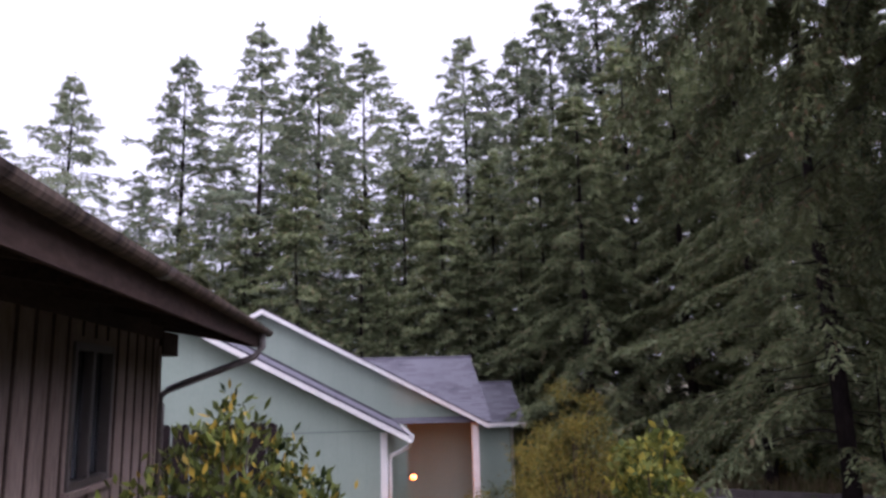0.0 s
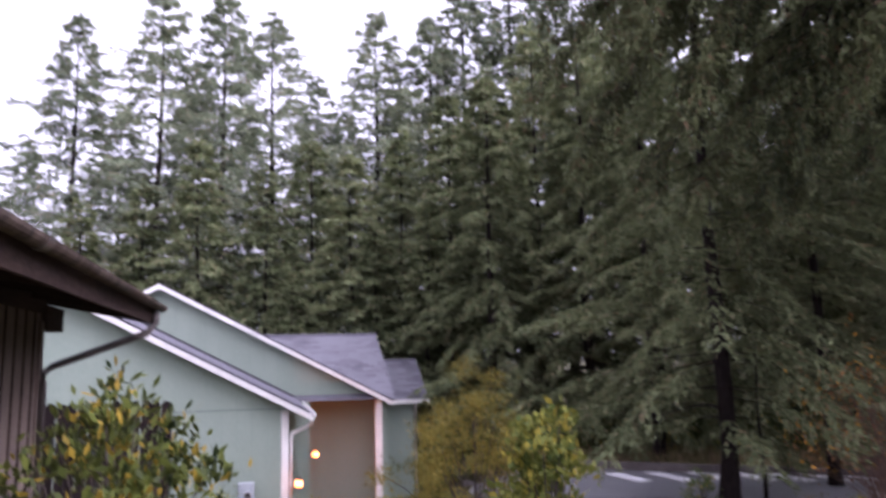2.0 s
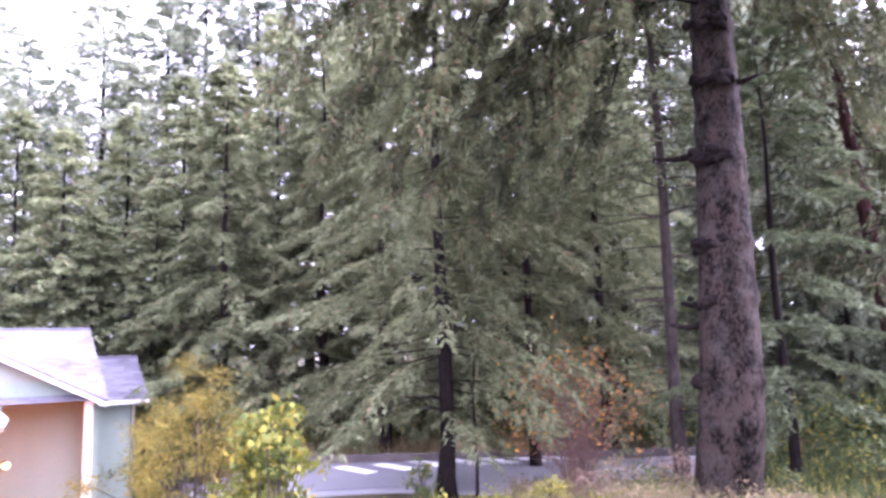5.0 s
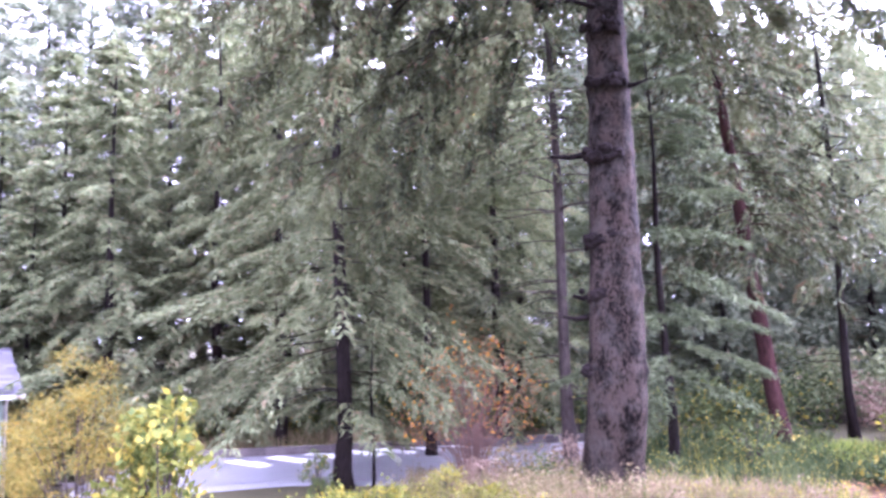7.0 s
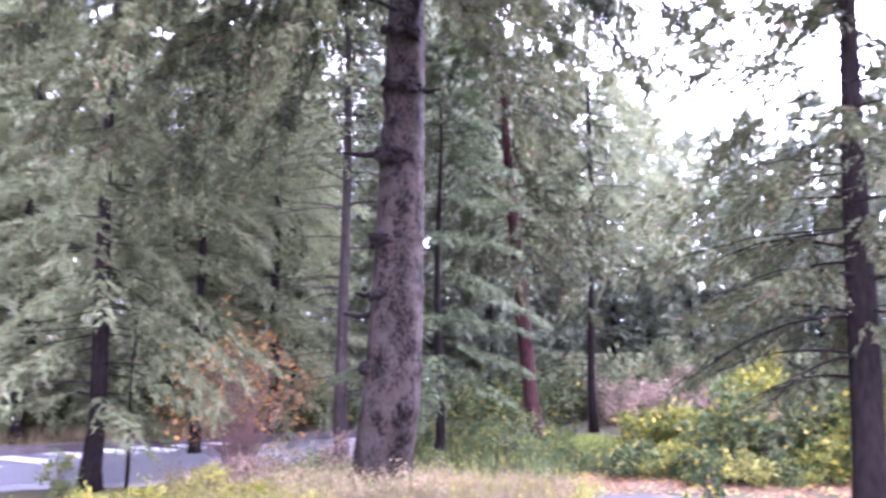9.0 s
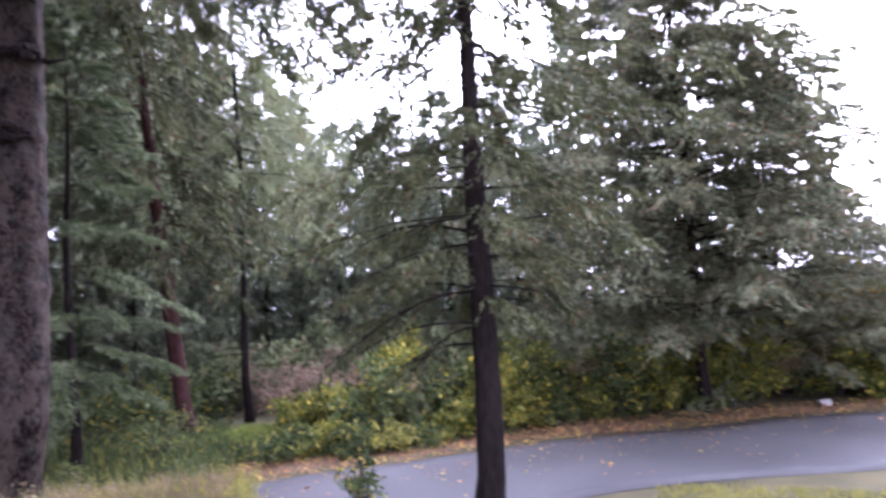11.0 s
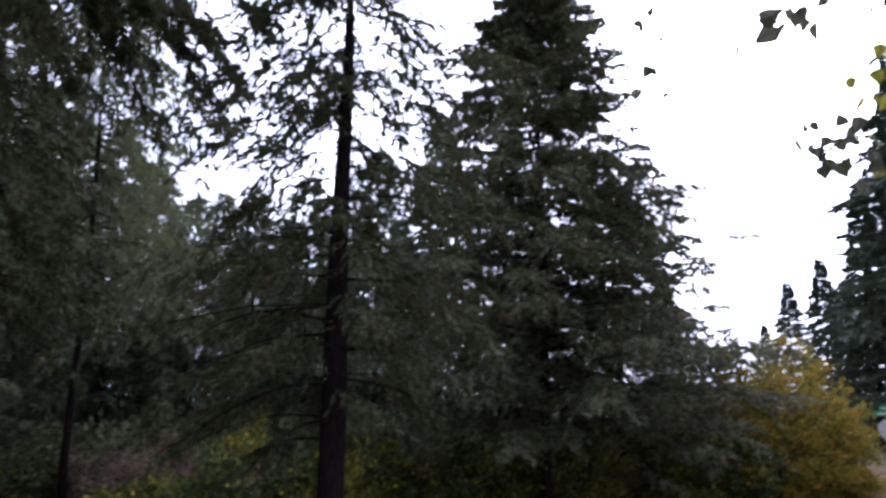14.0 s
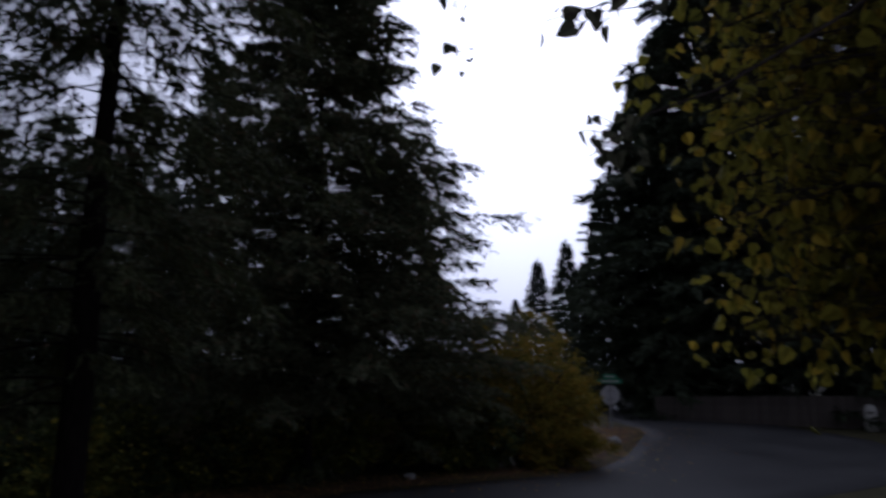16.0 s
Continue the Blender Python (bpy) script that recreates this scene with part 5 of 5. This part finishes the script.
for k, (az, d, w, h) in enumerate(((-105.8, 26.0, 4.0, 4.6), (-108.6, 25.6, 4.6, 5.6), (-112.0, 26.2, 4.6, 6.0), (-114.8, 27.2, 3.4, 4.4), (-115.2, 25.4, 2.4, 1.7))):
    shrub("autumn_bush", on_ground(az, d), (w, 3.2, h), "large rounded bush in yellow autumn leaf", rg(160 + k), M_AUTUMN, stems=50, count=10500, length=0.12, width=0.6, clump=90, spread=0.10, group="autumn bushes by the junction", hollow=0.2, skirt=0.45)
shrub("yellow_bush", on_ground(-73.8, 23.6), (1.7, 1.5, 2.95), "bright yellow autumn bush behind the thicket", rg(170), M_YELLOW, stems=20, count=3200, length=0.12, width=0.6, clump=46, spread=0.14, hollow=0.2, skirt=0.3)
for k, (az, d, w, h) in enumerate(((-66.5, 24.5, 3.4, 2.0), (-69.5, 26.0, 3.6, 2.4), (-64.0, 27.0, 3.0, 1.9))):
    shrub("dead_fern", on_ground(az, d), (w, 2.2, h), "tangle of pinkish-brown dead fern and bramble", rg(174 + k), M_FERN, stems=30, count=2000, length=0.13, width=0.4, clump=50, spread=0.14, hollow=0.2, skirt=0.4, group="dead fern beyond the road")
shrub("young_holly", on_ground(-69.8, 10.6), (0.55, 0.5, 1.9), "small dark-leaved sapling on the near verge", rg(178), M_THORN, stems=14, count=700, length=0.09, width=0.5, clump=26, spread=0.14, hollow=0.2, skirt=0.4)
# low growth between the thicket and the road, and by the lot
for k in range(14):
    az = -64.5 - 2.6 * k
    shrub("verge_bush", on_ground(az, 17.6 + max(0, -az - 72) * 0.19 + rng_t.uniform(-0.2, 0.5)), (2.2, 1.2, rng_t.uniform(0.6, 1.05)), "low bramble growth at the edge of the road", rg(310 + k), (M_THORN, M_WILD, M_THORN, M_WEED)[k % 4], stems=12, count=1300, length=0.11, width=0.6, clump=30, spread=0.14, group="low growth along the road", hollow=0.2, skirt=0.5)
for k, (az, d, w, h, leaf) in enumerate(((-36.2, 15.2, 1.5, 0.95, M_FERN), (-38.6, 15.6, 1.6, 1.05, M_DRY), (-41.0, 15.4, 1.5, 1.0, M_THORN), (-42.6, 16.2, 1.4, 1.15, M_FERN), (-49.6, 16.2, 1.3, 0.8, M_THORN))):
    shrub("weedy_brush", on_ground(az, d), (w, 1.1, h), "tangled autumn weeds round the old fir", rg(330 + k), leaf, stems=24, count=1000, length=0.08, width=0.45, clump=34, spread=0.15, group="weeds round the old fir", hollow=0.2, skirt=0.45, stem_r=0.006)
# undergrowth below the trees
rng_u = random.Random(8)
for k in range(26):
    az = 4 - 2.5 * k
    shrub("undergrowth_bush", on_ground(az, rng_u.uniform(26.0, 29.0) if az > -40 else rng_u.uniform(24.5, 27.5)), (3.2, 2.4, rng_u.uniform(1.0, 2.0)), "dark leafy undergrowth below the firs", rg(200 + k), M_THORN, stems=10, count=1300, length=0.16, width=0.55, clump=34, spread=0.2, group="undergrowth of the wood", skirt=0.5)
# broken dry brush right of the old trunk and the small bushes by the lot
shrub("brush", on_ground(-55.6, 18.6), (2.4, 1.6, 1.6), "olive brush at the edge of the wood", rg(230), M_THORN, stems=24, count=1200, length=0.09, width=0.5, clump=40, spread=0.14, skirt=0.4)
shrub("brush", on_ground(-23.4, 16.3), (0.9, 0.8, 0.95), "dark green brush beside the parking lot", rg(231), M_THORN, stems=14, count=900, length=0.07, width=0.5, clump=30, spread=0.14, skirt=0.4)
shrub("brush", on_ground(-33.0, 14.4), (1.2, 0.9, 0.9), "low green brush before the orange bush", rg(232), M_WEED, stems=14, count=900, length=0.07, width=0.5, clump=30, spread=0.14, skirt=0.4)

# ---- grass, weeds, fallen leaves ----
rn = rg(300)
scatter("dry_grass", field(rn, 2600, -60, -33, 13.1, 15.4), 0.55, M_DRY, rn, "tall pale dry grass round the old trunk", "grass", 0.018)
scatter("weeds", field(rn, 1500, -42, -12, 11.8, 13.6), 0.55, M_WEED, rn, "yellow-green weeds on the near verge", "weeds", 0.015, leafy=True)
scatter("weeds", field(rn, 900, -62, -31, 13.0, 15.6), 0.5, M_WEED, rn, "yellow-green weeds among the dry grass", "weeds", 0.016, leafy=True)
scatter("weeds", field(rn, 500, -60, -33, 13.0, 15.2), 0.55, M_FERN, rn, "pinkish dead stalks among the dry grass", "weeds", 0.02, leafy=True)
scatter("weeds", field(rn, 1300, -60, -48, 16.0, 23.0), 0.55, M_THORN, rn, "dark green weeds below the spruces", "weeds", 0.03, leafy=True)
scatter("grass", field(rn, 700, -64, -58.5, 19.5, 22.0), 0.4, M_SEDGE, rn, "bright green grass beside the reddish trunk", "grass", 0.03)
scatter("weeds", field(rn, 380, -50, -38, 13.2, 14.1), 0.85, M_DRY, rn, "tall golden seed stalks before the old trunk", "weeds", 0.012, leafy=True)
scatter("weeds", field(rn, 700, -46, -30, 14.6, 16.2), 0.6, M_DRY, rn, "dry seedy weeds by the parking lot", "weeds", 0.014, leafy=True)
scatter("dry_grass", field(rn, 1400, -34, -8, 23.2, 26.0), 0.5, M_DRY, rn, "dry grass along the far kerb of the lot", "grass", 0.03)
scatter("weeds", field(rn, 900, -76, -57, 17.4, 20.6), 0.5, M_THORN, rn, "green weeds before the thicket", "weeds", 0.02, leafy=True)
scatter("grass", field(rn, 2200, -125, -92, 11.0, 13.2), 0.10, M_WEED, rn, "short green lawn grass on the near verge", "grass", 0.012)
# tall dark brush that closes the wood behind the thicket
for k in range(17):
    az = -58 - 3.1 * k
    shrub("hazel_brush", on_ground(az, rng_u.uniform(27.5, 31.0)), (4.2, 2.6, rng_u.uniform(2.4, 3.2)), "dark brush closing the wood behind the thicket", rg(260 + k), M_NEEDLE, stems=16, count=1900, length=0.2, width=0.6, clump=50, spread=0.17, group="brush behind the thicket", skirt=0.5, hollow=0.1)
# leafy yellow-green bushes on the near verge of the lot
for k, (az, d, w, h) in enumerate(((-16.5, 12.2, 1.3, 0.8), (-21.5, 12.4, 1.5, 0.85), (-25.0, 12.6, 1.4, 0.95), (-28.5, 12.8, 1.5, 0.85), (-36.0, 13.4, 1.2, 0.7))):
    shrub("verge_bush", on_ground(az, d), (w, 1.1, h), "low leafy yellow-green bush on the verge", rg(280 + k), M_YELLOW, stems=14, count=1900, length=0.075, width=0.55, clump=40, spread=0.15, group="low bushes on the verge", skirt=0.4)

# ---- porch lamps ----
def lantern(at, wall, label, power, turn=0.0):
    lamp = empty("porch_lantern", at, label, "lamp", "lit lanterns of the green house", TURN + turn)
    part("backplate", box((-0.05, wall - 0.02, -0.09), (0.05, wall, 0.09), 0.006), M_FRAME, lamp)
    part("arm", tube([(0, wall - 0.02, 0.03), (0, wall * 0.5, 0.10), (0, 0, 0.12)], [0.012] * 3, 6), M_FRAME, lamp)
    bm = bmesh.new()
    add_tube(bm, [(0, 0, 0.13), (0, 0, 0.09), (0, 0, 0.075)], [0.02, 0.07, 0.075], 8)
    part("cap", bm, M_FRAME, lamp)
    bm = bmesh.new()
    bmesh.ops.create_icosphere(bm, subdivisions=2, radius=0.085)
    part("bulb", bm, M_BULB, lamp, "glowing orange bulb")
    part("base", box((-0.045, -0.045, -0.085), (0.045, 0.045, -0.065), 0.005), M_FRAME, lamp)
    light = new("lantern_light", bpy.data.lights.new("lantern_light", "POINT"))
    light.data.energy, light.data.color, light.data.shadow_soft_size = power, (1.0, 0.2, 0.018), 0.06
    light.location = house_frame @ (Vector(at_h) + Vector((0.12, 0.0, 0.0)))
    return lamp


at_h = (1.375, 20.47, 0.91)
lantern(house_frame @ Vector(at_h), -0.15, "small lit lantern on the porch wall", 44, -90)
at_h = (0.74, 15.75, 0.90)
lantern(house_frame @ Vector(at_h), 0.25, "small lit lantern by the garage corner", 2)

# ---- power meter on the garage wall ----
meter = empty("power_meter", house_frame @ Vector((-0.30, 15.93, 0.7)), "grey electric meter box on the green wall", "meter", turn=TURN)
part("box", box((-0.16, -0.06, -0.28), (0.16, 0.055, 0.26), 0.012), M_METER, meter)
bm = bmesh.new()
bmesh.ops.create_cone(bm, cap_ends=True, segments=20, radius1=0.085, radius2=0.078, depth=0.07, matrix=Matrix.Translation((0.03, -0.095, 0.02)) @ Matrix.Rotation(radians(90), 4, "X"))
part("dial", bm, M_STEEL, meter, "round glass-fronted dial")
bm = bmesh.new()
bmesh.ops.create_cone(bm, cap_ends=True, segments=20, radius1=0.06, radius2=0.055, depth=0.02, matrix=Matrix.Translation((0.03, -0.14, 0.02)) @ Matrix.Rotation(radians(90), 4, "X"))
part("dial_face", bm, M_FRAME, meter)
part("conduit", tube([(0.0, 0.02, -0.29), (0.0, 0.02, -0.75)], [0.025] * 2, 8), M_STEEL, meter)

# ---- dark picket fence between the houses ----
fence = empty("garden_fence", house_frame @ Vector((0, 0, 0)), "dark weathered dog-eared picket fence", "fence", turn=TURN)
rf = random.Random(4)
bm = prism([(-0.07, 0.0), (0.07, 0.0), (0.07, 1.72), (0.035, 1.78), (-0.035, 1.78), (-0.07, 1.72)], "y", -0.01, 0.01)
picket = bpy.data.meshes.new("picket")
bm.to_mesh(picket)
bm.free()
picket.materials.append(M_FENCE_DARK)
FENCE_Y, FENCE_TOP = 12.6, EYE - 0.50
for k in range(22):
    share("picket", picket, fence, pose(-1.48 - 0.153 * k, FENCE_Y + rf.uniform(-0.006, 0.006), FENCE_TOP - 1.78 + rf.uniform(-0.02, 0.02), 0, rf.uniform(-0.6, 0.6), 0))
for z in (0.35, 1.35):
    part("rail", box((-4.8, FENCE_Y + 0.015, FENCE_TOP - 1.78 + z), (-1.4, FENCE_Y + 0.055, FENCE_TOP - 1.69 + z)), M_FENCE_DARK, fence)
for x in (-1.45, -3.2, -4.75):
    part("post", box((x - 0.045, FENCE_Y + 0.058, -0.1), (x + 0.045, FENCE_Y + 0.148, FENCE_TOP - 0.05), 0.006), M_FENCE_DARK, fence)

# ---- sapling by the lot ----
sap_at = on_ground(-27.6, 17.0)
sapling = empty("sapling", sap_at, "thin bare sapling stem beside the lot", "tree")
part("stem", tube([(0, 0, -0.1), (0.03, 0.02, 0.9), (0.0, 0.05, 2.0), (0.06, 0.0, 3.6)], [0.05, 0.042, 0.034, 0.012], 8, 0.2), M_BARK_DARK, sapling)

# ---- small grey box in the grass ----
ub = empty("utility_box", on_ground(-51.9, 15.9), "small dark utility box with a grey lid in grass", "utility box", turn=40)
part("body", box((-0.17, -0.12, -0.05), (0.17, 0.12, 0.20), 0.015), M_FRAME, ub)
part("lid", box((-0.21, -0.15, 0.202), (0.21, 0.15, 0.255), 0.012), M_KERB_DARK, ub)

# ---- junction: stop sign seen from behind, street name blades ----
SIGN = on_ground(-119.0, 34.0)
sign_z = EYE - math.tan(radians(1.98)) * 34.0
sign = empty("road_sign", SIGN, "octagonal road sign seen from behind under green name plates", "sign", turn=-119 + 4)
post_h = sign_z + 0.72 - SIGN.z
part("post", box((-0.03, -0.02, -0.2), (0.03, 0.02, post_h), 0.004), M_STEEL, sign)
oct_pts = [(0.44 * math.cos(radians(22.5 + 45 * k)), sign_z - SIGN.z + 0.44 * math.sin(radians(22.5 + 45 * k))) for k in range(8)]
part("plate", prism(oct_pts, "y", 0.022, 0.028), M_SIGN_BACK, sign, "bare metal back of an octagonal plate")
for k in range(2):
    z = sign_z - SIGN.z
    part("bracket", box((-0.2, -0.004, z - 0.2 + 0.36 * k), (0.2, 0.021, z - 0.16 + 0.36 * k)), M_STEEL, sign)
blade_a = part("name_plate", box((-0.52, -0.005, post_h - 0.20), (0.52, 0.005, post_h - 0.02), 0.003), M_SIGN_GREEN, sign, "green street name plate")
blade_b = part("name_plate", box((-0.30, -0.006, post_h + 0.002), (0.30, 0.006, post_h + 0.20), 0.003), M_SIGN_GREEN, sign, "green street name plate seen at a slant")
part("lettering", box((-0.38, -0.008, post_h - 0.14), (0.38, -0.0055, post_h - 0.08)), M_WHITE, blade_a, "plain white bar of lettering")
part("lettering", box((-0.22, -0.009, post_h + 0.07), (0.22, -0.0065, post_h + 0.13)), M_WHITE, blade_b, "plain white bar of lettering")


def rock(at, r, label, seed):
    bm = bmesh.new()
    bmesh.ops.create_icosphere(bm, subdivisions=3, radius=r)
    for v in bm.verts:
        v.co *= 1 + 0.35 * noise.noise(v.co / r * 1.3 + Vector((seed, 0, 0)))
        v.co.z *= 0.65
    ob = part("rock", bm, M_ROCK)
    ob.location = at
    return tagged(ob, label, "rock")


rock(on_ground(-119.2, 30.5, 0.1), 0.24, "pale rounded rock below the road sign", 1)
rock(on_ground(-103.8, 22.2, 0.1), 0.17, "pale stone on the leafy verge", 2)

# ---- grey board fence across the junction ----
jf = empty("board_fence", (0, 0, 0), "grey weathered board fence across the junction", "fence")
rj = random.Random(9)
bm = prism([(-0.085, 0.0), (0.085, 0.0), (0.085, 1.30), (-0.085, 1.30)], "y", -0.011, 0.011)
board = bpy.data.meshes.new("board")
bm.to_mesh(board)
bm.free()
board.materials.append(M_FENCE_GREY)
A, B = on_ground(-122.4, 41.0), on_ground(-146.0, 43.0)
run = (B - A).length
for k in range(int(run / 0.178)):
    p = A.lerp(B, k * 0.178 / run)
    rise = 1.0 + 0.2 * min(1, k / 50)
    ob = share("board", board, jf, pose(p.x, p.y, p.z - 0.02 + rj.uniform(-0.012, 0.012), 0, rj.uniform(-0.5, 0.5), math.degrees(math.atan2(B.y - A.y, B.x - A.x))))
    ob.scale = (1, 1, rise)
for h in (0.4, 1.15):
    part("rail", tube([A + Vector((0.12, 0, h)), B + Vector((0.12, 0, h))], [0.035, 0.035], 4), M_FENCE_GREY, jf)

# white pedestal and a shed gable behind the fence
ped = empty("mail_pedestal", on_ground(-136.2, 40.0), "white rounded mail pedestal beside the fence", "mailbox")
bm = bmesh.new()
add_tube(bm, [(0, 0, -0.1), (0, 0, 0.85), (0, 0, 1.05), (0, 0, 1.18), (0, 0, 1.22)], [0.27, 0.27, 0.26, 0.17, 0.02], 16)
part("body", bm, M_WHITE, ped)
part("slot", box((-0.14, 0.2, 0.82), (0.14, 0.30, 0.9), 0.01, Matrix.Rotation(radians(45), 4, "Z")), M_FRAME, ped)
shed = empty("shed", on_ground(-140.5, 45.5), "dark shed with white roof edges behind the fence", "shed", turn=-140)
part("wall", prism([(-2.6, -0.1), (2.6, -0.1), (2.6, 1.6), (0, 2.9), (-2.6, 1.6)], "y", 0, 3.0), M_EAVE, shed)
for sg in (-1, 1):
    part("roof", prism([(0, 2.96), (sg * 2.9, 1.51), (sg * 2.9, 1.57), (0, 3.03)], "y", -0.3, 3.3), M_SHINGLE_DARK, shed)
    part("barge_board", prism([(0, 3.02), (sg * 2.9, 1.56), (sg * 2.9, 1.42), (0, 2.87)], "y", -0.345, -0.305), M_WHITE, shed, "white barge board")
# pale cottage far down the side road
cot = empty("cottage", on_ground(-117.0, 62.0), "pale cottage gable far down the side road", "house", turn=-117)
part("wall", prism([(-2.2, -0.2), (2.2, -0.2), (2.2, 1.4), (0, 2.3), (-2.2, 1.4)], "y", 0, 5.0), M_WHITE, cot)
for sg in (-1, 1):
    part("roof", prism([(0, 2.34), (sg * 2.5, 1.31), (sg * 2.5, 1.38), (0, 2.42)], "y", -0.3, 5.3), M_SHINGLE, cot)


# ---- the broad-leaved tree close on the right ----
def broad_leaf():
    """One toothed, pointed leaf about 1 long and 0.8 wide, folded along its rib, with a stalk."""
    half = [(0.0, 0.03), (0.10, 0.34), (0.22, 0.43), (0.42, 0.40), (0.62, 0.30), (0.80, 0.17), (1.0, 0.0)]
    return half


def leaf_cloud(name, base, way, side, size, material, parent):
    """Many such leaves in one mesh."""
    half = np.array(broad_leaf())
    up = np.cross(side, way)
    n = len(base)
    out = []
    for sg in (-1, 1):
        for a, b in zip(half, half[1:]):
            q = []
            for u, w in ((a[0], 0.0), (b[0], 0.0), (b[0], b[1]), (a[0], a[1])):
                q.append(base + way * (size * u)[:, None] + side * (size * w * sg)[:, None] + up * (size * (0.22 * w - 0.15 * u * u))[:, None])
            out.append(np.stack(q, axis=1))
    v = np.concatenate(out)
    v = v.reshape(2 * (len(half) - 1), n, 4, 3).transpose(1, 0, 2, 3)
    ob = quads(name, v.reshape(-1, 4, 3), material, parent)
    bm = bmesh.new()
    bm.from_mesh(ob.data)
    bmesh.ops.remove_doubles(bm, verts=bm.verts, dist=0.0004)
    bm.to_mesh(ob.data)
    bm.free()
    return ob


rb = rg(400)
TREE = on_ground(-152, 4.6)
birch = empty("broadleaf_tree", TREE, "broad-leaved tree with green and yellow autumn leaves", "tree")
part("trunk", tube([(0, 0, -0.2), (0.03, 0.05, 1.5), (-0.05, 0.1, 3.2), (0.1, 0.05, 5.2), (0.05, 0.2, 7.5)], [0.16, 0.13, 0.11, 0.075, 0.02], 12, 0.15), M_BARK_PALE, birch)
leaf_b, leaf_w, leaf_s = [], [], []
limbs_bm = bmesh.new()


def local(az, el, d):
    p = polar(az, d)
    return np.array((p.x - TREE.x, p.y - TREE.y, EYE + math.tan(radians(el)) * d - TREE.z))


def hang_leaves(pts, n, spread, size):
    for i in range(n):
        t = rb.uniform(0.1, 1.0) * (len(pts) - 1)
        k = min(int(t), len(pts) - 2)
        q = pts[k] + (pts[k + 1] - pts[k]) * (t - k)
        e = q + rb.normal(0, spread, 3) * np.array([1, 1, 0.8])
        add_tube(limbs_bm, [q, (q + e) / 2 + np.array([0, 0, 0.01]), e], [0.0022, 0.0018, 0.0012], 3, False)
        leaf_b.append(e)
        leaf_w.append(rb.normal(0, 0.5, 3) + np.array([0, 0, -0.9]))
        leaf_s.append(size * rb.uniform(0.65, 1.25))


for k in range(170):
    az = rb.uniform(-143, -126.3)
    low = 1.6
    el = rb.uniform(low, 36)
    az_edge = az + (3.0 if el > 10 else 0)
    d = rb.uniform(3.2, 4.6)
    tip = local(az_edge, el, d)
    root = np.array((0, 0, max(1.6, min(6.5, tip[2] - rb.uniform(-0.2, 0.7)))))
    mid = root * 0.5 + tip * 0.5 + np.array([0, 0, 0.28])
    pts = [root, root * 0.75 + tip * 0.25 + np.array([0, 0, 0.2]), mid, root * 0.22 + tip * 0.78 + np.array([0, 0, 0.18]), tip]
    add_tube(limbs_bm, pts, [0.022, 0.016, 0.011, 0.007, 0.003], 5, False)
    hang_leaves(pts[1:], 56, 0.19, 0.072)
mass_count = len(leaf_b)
# two long boughs reaching over towards the road, with single hanging leaves
for spec, count, spread, size in ((((-150, 38, 3.0), (-132, 37, 2.4), (-121.0, 29.0, 2.0), (-116.0, 26.4, 1.95), (-109.8, 25.0, 1.8)), 17, 0.04, 0.052),
                                  (((-150, 38, 3.0), (-134, 36, 2.6), (-125, 29, 2.3), (-119.5, 26, 2.1), (-114.0, 25.6, 1.9)), 9, 0.035, 0.052),
                                  (((-146, 30, 3.6), (-134, 24, 3.0), (-124, 19.8, 2.5), (-118.6, 18.4, 2.2), (-114.0, 15.4, 2.12)), 22, 0.05, 0.055),
                                  (((-150, 40, 3.6), (-125, 40, 3.3), (-108, 34, 3.2), (-104.6, 28, 3.2), (-105.0, 23.0, 3.2)), 30, 0.05, 0.05)):
    pts = [local(*q) for q in spec]
    first = 3 if spec[0][0] == -146 else 2
    add_tube(limbs_bm, pts, [0.012, 0.008, 0.005, 0.003, 0.0015], 5, False)
    hang_leaves(pts[first:], count, spread, size)
tagged(part("branchwork", limbs_bm, M_BARK_PALE, birch), kind="stuff")
lb, lw = np.array(leaf_b), unit(np.array(leaf_w))
ls = unit(np.cross(lw, rb.normal(0, 1, lb.shape)))
lz = np.array(leaf_s)
tagged(leaf_cloud("foliage", lb[:mass_count], lw[:mass_count], ls[:mass_count], lz[:mass_count], M_BIRCH, birch), kind="stuff")
# bough leaves take the darkened copy, so they read as backlit silhouettes
tagged(leaf_cloud("foliage", lb[mass_count:], lw[mass_count:], ls[mass_count:], lz[mass_count:], M_BIRCH_SHADE, birch), "leaves on the long boughs, coloured dull as if backlit", kind="stuff")
